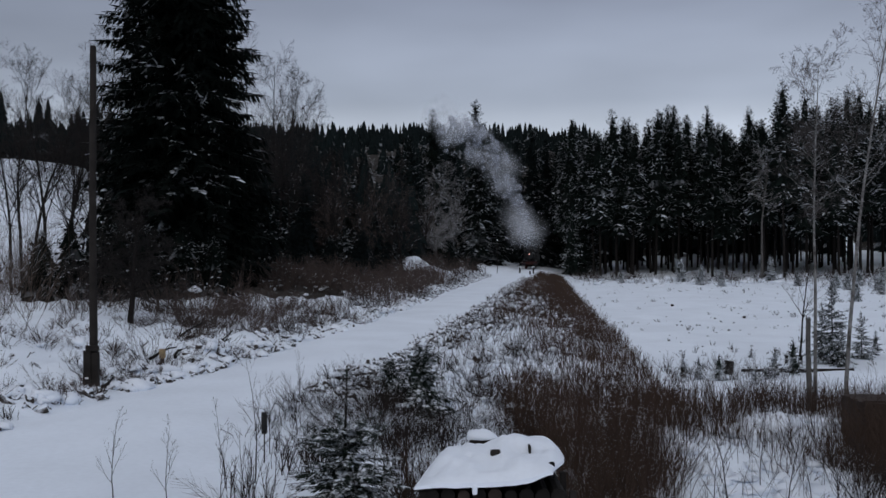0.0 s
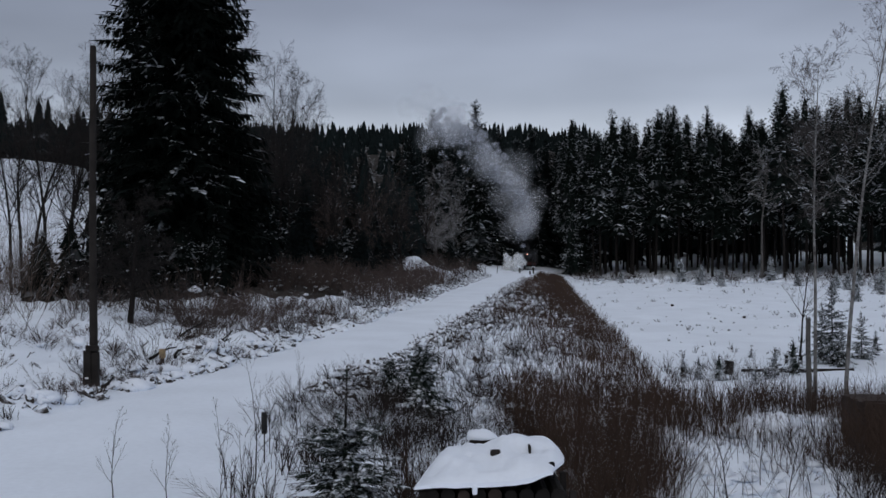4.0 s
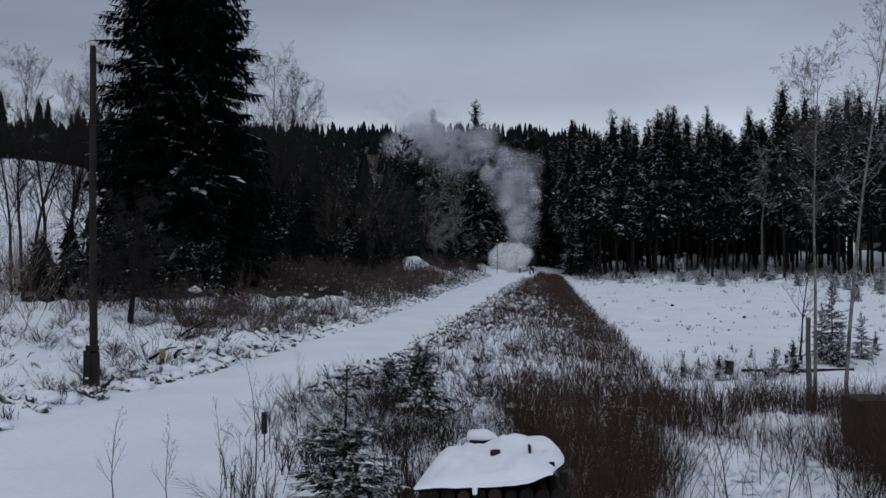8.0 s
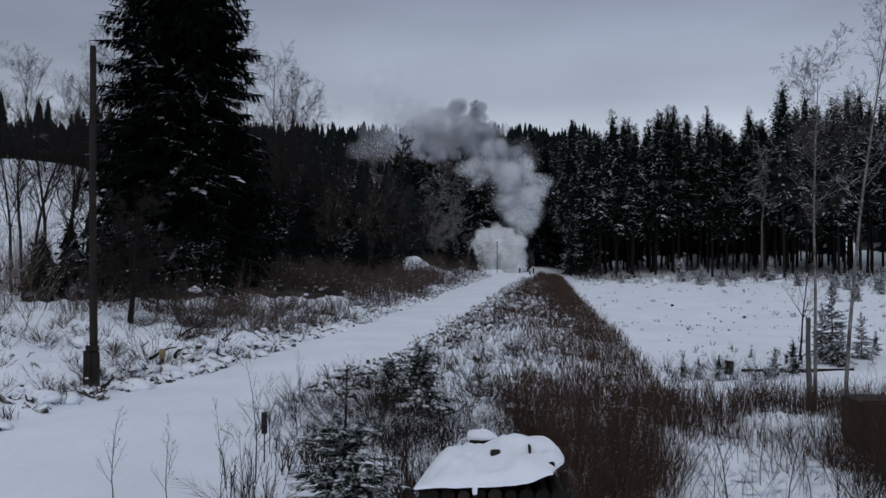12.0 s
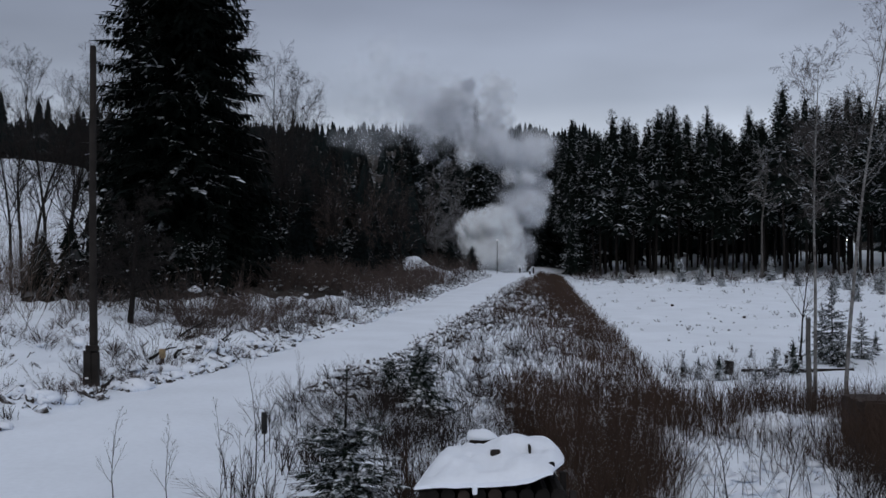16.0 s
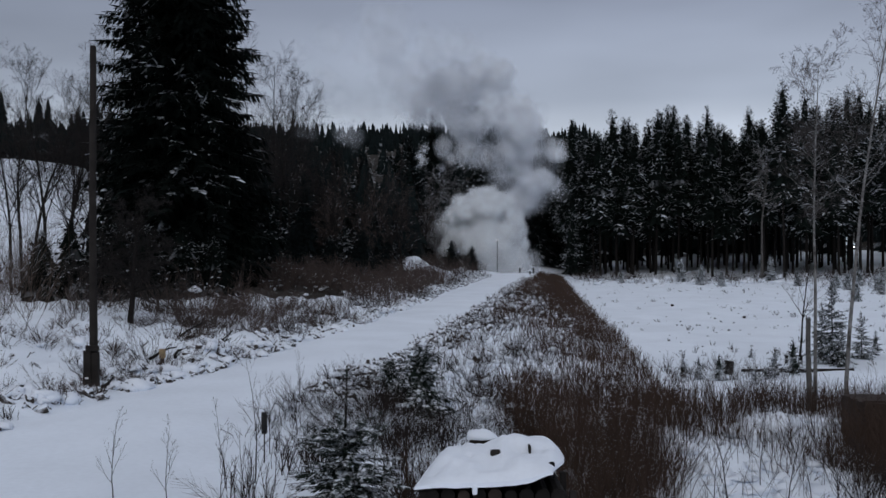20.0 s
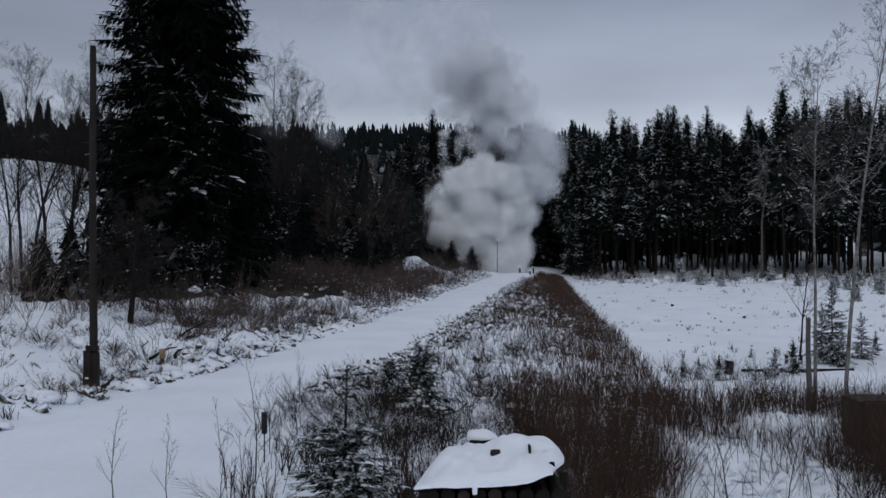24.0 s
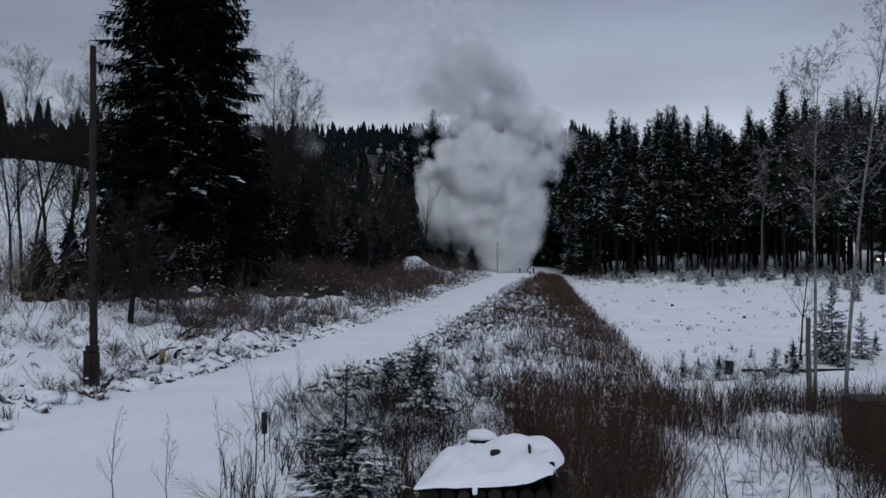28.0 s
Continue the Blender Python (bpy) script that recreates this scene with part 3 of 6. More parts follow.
def blobs(seed, x, y, r0, r1, flat=0.5, lift=0.0):
    """Uneven little heaps of snow caught on twigs and stones."""
    rng = np.random.default_rng(seed)
    bm = bmesh.new()
    bmesh.ops.create_icosphere(bm, subdivisions=2, radius=1)
    bv = np.array([v.co for v in bm.verts])
    bt = np.array([[v.index for v in f.verts] for f in bm.faces])
    bm.free()
    soup = Soup()
    z = land(x, y)
    for i in range(len(x)):
        r = rng.uniform(r0, r1) * rng.uniform(0.5, 1.0)
        wave = sum(0.2 * np.sin(bv @ rng.normal(0, 3.0, 3) + rng.uniform(0, 6)) for _ in range(3))
        v = bv * (1 + wave)[:, None]
        v = v * np.array([r * rng.uniform(0.7, 1.6), r * rng.uniform(0.7, 1.4), r * flat * rng.uniform(0.6, 1.4)])
        a = rng.uniform(0, math.pi)
        v = v @ np.array([[math.cos(a), math.sin(a), 0], [-math.sin(a), math.cos(a), 0], [0, rng.normal(0, 0.25), 1]])
        soup.add(v + [x[i], y[i], z[i] + lift * rng.uniform(0.0, 1)], None, bt)
    return soup


def stand(x, y, turn=0, sink=0.0, rx=0, ry=0):
    return pose(x, y, ground_z(x, y) - sink, rx, ry, turn)


rnd = random.Random(7)

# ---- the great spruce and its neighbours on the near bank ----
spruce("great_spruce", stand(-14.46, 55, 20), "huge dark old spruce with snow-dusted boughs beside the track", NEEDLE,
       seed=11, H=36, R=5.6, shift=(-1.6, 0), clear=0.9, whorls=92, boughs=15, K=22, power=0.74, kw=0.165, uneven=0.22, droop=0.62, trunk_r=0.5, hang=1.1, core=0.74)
bare_tree("orchard_tree", stand(-12.03, 36.5), "dense leafless tree with spreading dark branches", 21, 4.6, 0.13, BARK, TWIG_DARK,
          limbs=22, forks=10, twigs=8, t0=0.2, angle=66, up=-0.01, ratio=0.64, sprigs=3, thin=0.007)
for i, (px, d, h, ln) in enumerate(((-25.06, 60, 14.6, 0.0), (-25.04, 62, 14.0, 0.03), (-28.43, 66, 15.5, -0.05), (-27.32, 70, 14.0, 0.05), (-28.33, 64, 14.5, 0.02), (-24.89, 66, 15.0, 0.0))):
    bare_tree("bare_tree", stand(px, d, 40 * i), "tall leafless tree with slender dark trunk on the slope", 31 + i, h, 0.13, BARK, TWIG_DARK,
              limbs=17, forks=8, twigs=7, t0=0.3, angle=40, lean=(ln, 0), up=0.05, ratio=0.42, sprigs=3, thin=0.007, stout=0.42, group="leafless trees by the hill")
for i, (px, d, h) in enumerate(((-29.53, 85, 22), (-15.41, 82, 18.5), (-14.79, 86, 17.5), (-14.40, 90, 15.5), (-16.79, 84, 19.5))):
    bare_tree("bare_tree", stand(px, d, 70 * i), "tall leafless tree with fine grey twigs behind the spruce", 41 + i, h, 0.14, BARK, TWIG_DARK,
              limbs=20, forks=9, twigs=7, t0=0.3, angle=40, up=0.05, ratio=0.36, sprigs=3, thin=0.009, stout=0.42, group="leafless trees behind the spruce")
sources = [o for o in list(bpy.context.scene.collection.all_objects) if o.name.startswith("bare_tree") and o.parent is None]
for i, (x, y, k) in enumerate(((-30.91, 68, 0.95), (-29.67, 74, 1.0), (-23.75, 62, 0.9), (-16.28, 90, 0.85), (-13.28, 80, 0.8), (-18.01, 92, 0.95), (-14.79, 96, 0.8))):
    c = copy_thing(sources[i % len(sources)], stand(x, y, 63 * i))
    c.scale = (k, k, k)
# low dark evergreens at the bank's edge
for i, (px, d, h, r) in enumerate(((-19.6, 46, 2.9, 1.6), (-18.4, 47, 3.6, 1.8), (-17.4, 48, 4.2, 1.8), (-21.9, 52, 3.6, 1.7), (-16.2, 47.5, 3.8, 1.8), (-14.6, 46.5, 3.4, 1.8), (-12.9, 47, 3.6, 1.8), (-11.4, 47.5, 3.0, 1.7))):
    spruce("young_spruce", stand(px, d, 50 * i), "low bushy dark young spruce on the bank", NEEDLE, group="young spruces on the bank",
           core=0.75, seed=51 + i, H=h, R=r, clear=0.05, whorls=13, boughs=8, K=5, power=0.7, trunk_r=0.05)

# ---- telegraph pole with its stub ----
pole = thing("telegraph_pole", pose(-8.84, 24, ground_z(-8.84, 24)), "old wooden pole without wires, lashed to a dark stub", "pole")
ps = Soup()
pz = np.linspace(0.25, 8.66, 9)
pp = np.stack([0.010 * np.sin(pz), 0.008 * np.cos(pz * 1.3), pz], 1)
rods(ps, pp[None], np.linspace(0.105, 0.078, 9)[None], 12)
ps.prisms([[pp[-1, 0], pp[-1, 1], 8.65]], [[pp[-1, 0], pp[-1, 1], 8.67]], 0.078, 0.05, 12, True)
part("pole_shaft", ps, WOOD_OLD, pole, smooth=True)
part("stub_post", box(0.20, 0.20, 1.25, -0.08, -0.13, -0.25, 0.03), WOOD_OLD, pole, "thick dark squared stub post")
part("stub_post", box(0.17, 0.18, 1.2, 0.10, -0.11, -0.25, 0.03), WOOD_OLD, pole, "thick dark squared stub post")
part("clamp_band", drum(0.155, 0.07, pose(0, -0.05, 1.04)), IRON, pole)
part("clamp_band", drum(0.155, 0.05, pose(0, -0.05, 0.86)), IRON, pole)
part("crosspiece", box(0.34, 0.05, 0.14, 0.06, -0.22, 0.98, 0.01), WOOD_OLD, pole)
part("snow_cap", box(0.22, 0.20, 0.05, -0.08, -0.13, 0.99, 0.024), SNOW_CAP, pole, "small cap of snow")
part("tag", box(0.08, 0.012, 0.045, -0.08, -0.236, 0.28, 0.004), WHITE_PAINT, pole, "small pale metal tag")

# ---- short post, fallen branches and stones on the near bank ----
sp = thing("marker_post", pose(-8.13, 27.5, ground_z(-8.13, 27.5)), "short yellowish wooden post with a cap of snow", "post")
part("post_head", box(0.16, 0.14, 0.28, 0, 0, 0.34, 0.02), WOOD_PALE, sp)
part("post_foot", box(0.11, 0.10, 0.5, 0, 0, -0.14, 0.02), WOOD_OLD, sp)
part("snow_cap", box(0.20, 0.18, 0.08, 0, 0, 0.62, 0.035), SNOW_CAP, sp)
for i, (x, y, ln, tilt, turn) in enumerate(((-8.64, 28, 1.3, 80, 70), (-8.04, 28.5, 1.1, 76, 110), (-8.93, 31, 1.5, 60, 75), (-8.10, 30, 1.2, 84, 60),
                                            (-8.26, 23, 0.7, 86, 80), (-7.82, 31, 1.4, 82, 50), (-7.03, 30, 1.1, 84, 95))):
    rng = np.random.default_rng(60 + i)
    br = thing("fallen_branch", stand(x, y, turn, -0.14, 0, tilt), "broken branch lying in the snow of the bank", "branch", "broken branches on the bank")
    so = Soup()
    p0, r0 = grow(rng, np.zeros((1, 3)), np.array([[0, 0, 1.0]]), np.array([ln]), np.array([0.05]), 7, 0.10, 0, 0.35)
    rods(so, p0, r0, 6)
    s_, d_, l_, r_ = offspring(rng, p0, r0, np.array([ln]), 5, 0.3, 45, 0.4, 0.5)
    p1, r1 = grow(rng, s_, d_, l_, r_, 3, 0.1, 0, 0.3)
    stick = part("stick", so, BARK, br, smooth=True)
    for k in range(5):
        tw = Soup()
        rods(tw, p1[k:k + 1], r1[k:k + 1], 4)
        part("side_twig", tw, BARK, stick)

# ---- the spruce wood beyond the field ----
bases = []
for i in range(5):
    H = (24, 26, 22.5, 25, 27)[i]
    t = spruce("forest_spruce", stand(26 + 9 * i, 158 + 3 * (i % 2), 30 * i), "tall spruce with snowy boughs and a bare lower trunk", NEEDLE_FOREST, "spruces at the wood's edge",
               seed=71 + i, H=H, R=(3.5, 3.8, 3.3, 3.7, 3.6)[i], clear=H * (0.38, 0.27, 0.44, 0.33, 0.41)[i], whorls=30, boughs=8, K=3, power=0.68, kw=0.46, uneven=0.26, droop=0.6, trunk_r=0.21, spine=False, core=0.62)
    bases.append((t, H))
# crowns that reach down to the snow, for the corner of the wood
low_bases = []
for i in range(3):
    H = (17, 21, 13)[i]
    t = spruce("edge_spruce", stand(21.3 + 2.2 * i, 158 + 4 * i, 80 * i), "snow-laden spruce branched down to the ground", NEEDLE_FOREST, "spruces at the wood's corner",
               seed=81 + i, H=H, R=(2.4, 2.8, 2.2)[i], clear=0.9, whorls=30, boughs=7, K=4, power=0.8, kw=0.40, droop=0.6, trunk_r=0.18)
    low_bases.append((t, H))


def far_from_road(x, y, gap):
    return abs(x - np.interp(y, ROAD_Y, ROAD_X)) > gap


def edge_y(x):
    """The line along which the wood begins."""
    return np.interp(x, (19, 30, 45, 60, 75, 110), (164, 158, 152, 150, 143, 138))


taken = [(t.location.x, t.location.y) for t, _ in bases + low_bases]


def clear_of(x, y, gap):
    return all((x - a) ** 2 + (y - b) ** 2 > gap * gap for a, b in taken)


for i, x in enumerate(np.arange(25.5, 82, 3.35)):
    x = float(x) + rnd.uniform(-0.7, 0.7)
    y = float(edge_y(x)) + rnd.uniform(-1, 4)
    if x < line_x(y) + 5 or not far_from_road(x, y, 4.2):
        continue
    c = copy_thing(bases[i % 5][0], stand(x, y, 77 * i, 0.05, rnd.uniform(-1, 1), rnd.uniform(-1, 1)))
    k = (1.02, 1.07, 0.98, 1.10, 0.95, 1.05, 0.92)[i % 7] + 0.05 * (x > 62)
    c.scale = (k * 1.05, k * 1.05, k)
    taken.append((x, y))
tries = 0
while len(taken) < 135 and tries < 9000:
    tries += 1
    x = rnd.uniform(20, 92)
    y = edge_y(x) + 3 + abs(rnd.gauss(0, 11))
    if x < line_x(y) + 5.5 or not far_from_road(x, y, 4.2) or not clear_of(x, y, 2.9):
        continue
    taken.append((x, y))
    src, H = bases[rnd.randrange(5)]
    if y < edge_y(x) + 2.5 and rnd.random() < 0.10:
        src, H = low_bases[rnd.randrange(3)]
    c = copy_thing(src, stand(x, y, rnd.uniform(0, 360), 0.05, rnd.uniform(-1.5, 1.5), rnd.uniform(-1.5, 1.5)))
    k = rnd.uniform(0.92, 1.10) + 0.05 * (x > 62)
    c.scale = (k * rnd.uniform(0.9, 1.1), k * rnd.uniform(0.9, 1.1), k)
for x, y, i, k in ((50.14, 140, 4, 1.07), (54.53, 143, 1, 1.08), (58.55, 141, 3, 1.07), (65.82, 139, 4, 1.04), (65.04, 158, 0, 1.1), (66.45, 156, 2, 1.12), (67.52, 154, 4, 1.1), (73.86, 160, 1, 1.1), (63.20, 160, 3, 1.05), (49.16, 146, 0, 1.0), (61.73, 141, 2, 1.07)):
    c = copy_thing(bases[i][0], stand(x, y, 47 * i, 0.05))
    c.scale = (k, k, k)
    taken.append((x, y))

# trees of the deeper wood, the slopes and the ridge, too many to count
lites = [tier_spruce(91 + i, (0.17, 0.21, 0.18)[i], (0.26, 0.08, 0.18)[i], 11, 8) for i in range(3)]
tiny = [tier_spruce(96 + i, (0.26, 0.21, 0.32, 0.24)[i], 0.05, 7, 5) for i in range(4)]


def woods(name, label, spots, shapes, h0, h1, needles, seed):
    rng = random.Random(seed)
    holder = tagged(new(name), label, "forest", kind="stuff")
    trunks, crowns = Soup(), Soup()
    for x, y in spots:
        h = h0 + (h1 - h0) * rng.random() ** 1.4
        m = stand(x, y, rng.uniform(0, 360), 0.1) @ Matrix.Diagonal((h * rng.uniform(0.85, 1.2), h * rng.uniform(0.85, 1.2), h, 1))
        tr, cr = shapes[rng.randrange(len(shapes))]
        trunks.merge(tr, m)
        crowns.merge(cr, m)
    part("trunks", trunks, BARK, holder)
    part("crowns", crowns, needles, holder)
    return holder


spots, tries = [], 0
while len(spots) < 330 and tries < 30000:
    tries += 1
    x, y = rnd.uniform(22, 150), rnd.uniform(160, 270)
    if y < edge_y(x) + 9 or x < line_x(y) + 7 or not far_from_road(x, y, 4.5) or abs(x - 0.392 * y) < 2.0:
        continue
    if not clear_of(x, y, 1.8) or any((x - a) ** 2 + (y - b) ** 2 < 5.5 for a, b in spots):
        continue
    spots.append((x, y))
stems_bare = [tier_spruce(88 + i, 0.16, (0.42, 0.5)[i], 9, 8) for i in range(2)]
woods("deep_forest", "dense spruce wood with bare lower trunks behind the forest edge", [p for p in spots if p[1] < edge_y(p[0]) + 42], stems_bare, 17, 22, NEEDLE_FAR, 5)
woods("deep_forest", "dark spruces in the depth of the wood", [p for p in spots if p[1] >= edge_y(p[0]) + 42], lites[1:], 12, 18, NEEDLE_FAR, 15)
spots = []
while len(spots) < 2100:
    y = 240 + 300 * rnd.random() ** 0.9
    x = rnd.uniform(-0.62, 0.62) * y
    if abs(x - line_x(min(y, 300))) < 5 and y < 260 or (x > 40 and y < 275) or not far_from_road(x, min(y, 440), 4):
        continue
    spots.append((x, y))
woods("ridge_forest", "distant spruce forest along the ridge", spots, tiny, 6, 12, NEEDLE_FAR, 6)
spots = []
while len(spots) < 430:
    x, y = rnd.uniform(-130, -50), rnd.uniform(150, 235)
    if -x > 0.35 * y and y < 198 + 0.05 * x:
        continue
    spots.append((x, y))
far = []
while len(far) < 2200:
    y = rnd.uniform(430, 545)
    far.append((rnd.uniform(-0.5, 0.5) * y, y))
woods("crest_forest", "far line of spruces on the crest of the ridge", far, tiny, 3.5, 11, NEEDLE_FAR, 7)
woods("hill_forest", "dark spruce wood on top of the snowy hill", spots, lites, 9, 15, NEEDLE_FAR, 8)

# spruces behind the engine and in the middle distance
for i, (x, y, h, r, lo) in enumerate(((5.80, 168, 28.5, 3.2, 2), (-1.77, 165, 26.5, 3.0, 2), (1.76, 185, 24, 3.4, 1), (11.30, 190, 27, 3.0, 2), (17.43, 182, 26.5, 3.6, 1),
                                      (20.58, 188, 25, 3.4, 1), (15.98, 205, 27, 3.8, 1), (-5.26, 150, 20, 3.0, 1), (3.68, 172, 15, 2.8, 0.6), (8.95, 175, 18, 3.2, 0.6),
                                      (22.96, 192, 25, 3.2, 1), (-4.41, 190, 22, 3.4, 1), (-8.95, 160, 18, 3.2, 1), (-13.28, 155, 18, 3.2, 1), (-17.31, 150, 18, 3.2, 1))):
    spruce("valley_spruce", stand(x, y, 33 * i), "tall dark spruce in the valley behind the engine", NEEDLE_FOREST if i in (0, 1, 8, 9) else NEEDLE_FAR, "spruces in the valley",
           seed=101 + i, H=h, R=r * 1.35, clear=lo, whorls=34, boughs=9, K=4, power=0.62, kw=0.40, droop=0.5, trunk_r=0.2)
bare_tree("frosted_tree", stand(2.05, 164), "leafless tree pale with frost on a spreading crown", 120, 18, 0.22, BARK_GREY, TWIG_FROST,
          limbs=22, forks=8, twigs=6, t0=0.12, angle=46, up=0.04, ratio=0.36, sprigs=3, thin=0.014)
bare_tree("frosted_tree", stand(-1.2, 158), "leafless tree pale with frost beside the valley spruces", 123, 14, 0.18, BARK_GREY, TWIG_FROST,
          limbs=20, forks=8, twigs=6, t0=0.1, angle=46, up=0.04, ratio=0.42, sprigs=3, thin=0.014)
bare_tree("frosted_tree", stand(-1.07, 150), "leafless low tree pale with frost", 121, 8, 0.15, BARK_GREY, TWIG_FROST,
          limbs=18, forks=8, twigs=6, t0=0.1, angle=50, up=0.03, ratio=0.5, sprigs=3, thin=0.012)
bare_tree("field_tree", stand(47.14, 140), "slender leafless tree before the dark wood", 122, 18.5, 0.2, BARK_GREY, TWIG_FROST,
          limbs=16, forks=7, twigs=5, t0=0.48, angle=50, up=0.04, ratio=0.27, sprigs=1, thin=0.016)

# brown leafless trees between the great spruce and the valley
src = []
for i in range(4):
    src.append(bare_tree("alder", stand((-13.9 + 3.0 * i), 92 + 3 * i, 60 * i), "leafless brown alder among others on the bank", 131 + i, 9.0 + i % 3, 0.14, BARK, TWIG_BROWN if i % 2 else TWIG,
                         limbs=13, forks=6, twigs=5, t0=0.12, angle=40, up=0.06, ratio=0.42, sprigs=1, thin=0.012, group="alders beside the line"))
n = 0
while n < 32:
    y = rnd.uniform(78, 125)
    x = rnd.uniform(-0.1808 * y, -0.0202 * y)
    if x > line_x(y) - 7:
        continue
    c = copy_thing(src[rnd.randrange(4)], stand(x, y, rnd.uniform(0, 360)))
    k = rnd.uniform(0.7, 1.05)
    c.scale = (k, k, k)
    n += 1
# evergreens in among them
mid = []
for i in range(3):
    mid.append(spruce("bank_spruce", stand((-12.2, -8.1, -5.8)[i], (84, 78, 82)[i], 50 * i), "dark spruce on the bank with snow on its boughs", NEEDLE_FAR, "spruces on the bank",
                      seed=141 + i, H=(9, 4.2, 5.5)[i], R=(2.6, 2.2, 2.1)[i], clear=0.2, whorls=17, boughs=8, K=4, kw=0.42, power=0.75, trunk_r=0.12))
for x, y, i, k in ((-14.87, 88, 0, 1.2), (-13.06, 98, 0, 1.25), (-4.80, 96, 2, 0.9), (-8.76, 74, 1, 0.8), (-6.17, 72, 1, 0.9), (-4.81, 86, 1, 0.8), (-9.46, 100, 0, 1.0),
                   (-11.31, 72, 1, 0.9), (-7.05, 104, 0, 0.9), (-4.19, 110, 2, 1.0), (1.12, 118, 1, 0.8), (3.70, 122, 1, 0.7), (-14.57, 78, 0, 1.0), (-3.50, 120, 0, 0.8)):
    c = copy_thing(mid[i], stand(x, y, 71 * x))
    c.scale = (k, k, k)
# dark evergreen filler behind the alders
spots = []
while len(spots) < 330:
    y = rnd.uniform(100, 222)
    x = rnd.uniform(-0.30, 0.02) * y
    if x > line_x(y) - 12 or (-0.03 * y < x < 0.055 * y and y < 178):
        continue
    spots.append((x, y))
woods("valley_forest", "dense dark mixed wood in the valley", spots, lites[1:2] + tiny, 8, 13, NEEDLE_FAR, 9)
# a pine with a rounded crown
pine = thing("pine_tree", stand(-5.87, 105), "pine with a dark rounded crown above the alders", "tree")
rng = np.random.default_rng(150)
tr, cr = Soup(), Soup()
p0, r0 = grow(rng, np.zeros((1, 3)), np.array([[0.02, 0, 1.0]]), np.array([14.5]), np.array([0.22]), 8, 0.03, 0.02, 0.2)
rods(tr, p0, r0, 8)
s_, d_, l_, r_ = offspring(rng, p0, r0, np.array([14.5]), 22, 0.6, 65, 0.24, 0.4)
p1, r1 = grow(rng, s_, d_, l_, r_, 4, 0.15, 0.08, 0.3)
rods(tr, p1, r1, 4)
s_, d_, l_, r_ = offspring(rng, p1, r1, l_, 40, 0.35, 70, 0.2, 0.4)
perp = np.cross(d_, rng.normal(size=d_.shape))
perp /= np.linalg.norm(perp, axis=1, keepdims=True)
l_ = l_[:, None] * 1.1
cr.quads(np.stack([s_, s_ + d_ * l_ * 0.5 + perp * l_ * 0.3, s_ + d_ * l_, s_ + d_ * l_ * 0.5 - perp * l_ * 0.3], 1))
part("trunk", tr, BARK, pine, smooth=True)
part("crown", cr, NEEDLE, pine)

# ---- birches, young spruces and the field's odds and ends ----
bare_tree("birch", stand(10.98, 28), "tall slender birch with pale bark and fine bare twigs", 161, 10.4, 0.062, BIRCH, TWIG_GREY,
          limbs=24, forks=9, twigs=7, t0=0.52, angle=46, lean=(-0.03, 0.0), up=0.03, ratio=0.28, sprigs=4, crook=0.02, thin=0.0044, stout=0.34, group="birches by the field")
bare_tree("birch", stand(11.88, 28), "tall birch leaning a little with pale bark", 163, 13.5, 0.066, BIRCH, TWIG_GREY,
          limbs=24, forks=8, twigs=6, t0=0.45, angle=42, lean=(0.020, 0.0), up=0.03, ratio=0.24, sprigs=4, crook=0.02, thin=0.0044, stout=0.36, group="birches by the field")
bare_tree("sapling", stand(13.82, 37), "thin dark leafless sapling at the field's edge", 164, 4.6, 0.05, BARK, TWIG,
          limbs=9, forks=5, twigs=4, t0=0.35, angle=40, lean=(0.04, 0), up=0.06, ratio=0.4, crook=0.05, thin=0.005)
snag = thing("broken_birch", stand(10.60, 27.5), "broken-off dead birch stem with a ragged top", "tree trunk")
ss = Soup()
rng = np.random.default_rng(165)
p0, r0 = grow(rng, np.zeros((1, 3)) - [0, 0, 0.1], np.array([[-0.01, 0, 1.0]]), np.array([2.75]), np.array([0.085]), 7, 0.02, 0, 0.75)
rods(ss, p0, r0, 9)
for a in range(5):
    q = p0[0, -1] + [0.05 * math.cos(a * 1.3), 0.05 * math.sin(a * 1.3), -0.02]
    ss.prisms([q], [q + [0, 0, 0.05 + 0.05 * (a % 3)]], 0.035, 0.006, 4, True)
part("stem", ss, BARK_GREY, snag, smooth=True)
ysrc = []
for i in range(4):
    ysrc.append(spruce("young_spruce", stand((15.96, 32.06, 13.1, -0.56)[i], (39, 128, 35.5, 24)[i], 25 * i), ("young spruce with airy snow-flecked boughs", "small round spruce dusted with snow in the field", "small thin spruce at the field's edge", "bushy young spruce beside the snowy track")[i],
                       NEEDLE_FROST if i in (1, 2) else NEEDLE_SMALL, "young spruces", core=(0, 0.6, 0.4, 0.45)[i], seed=171 + i, H=(3.3, 3.0, 1.3, 1.6)[i], R=(1.1, 1.4, 0.6, 1.1)[i], clear=(0.15, 0.05, 0.2, 0.1)[i], whorls=(15, 13, 10, 12)[i], boughs=8, uneven=0.35, kw=0.28, K=(8, 6, 7, 10)[i], power=(0.9, 0.6, 0.9, 0.6)[i], trunk_r=(0.05, 0.06, 0.025, 0.035)[i]))
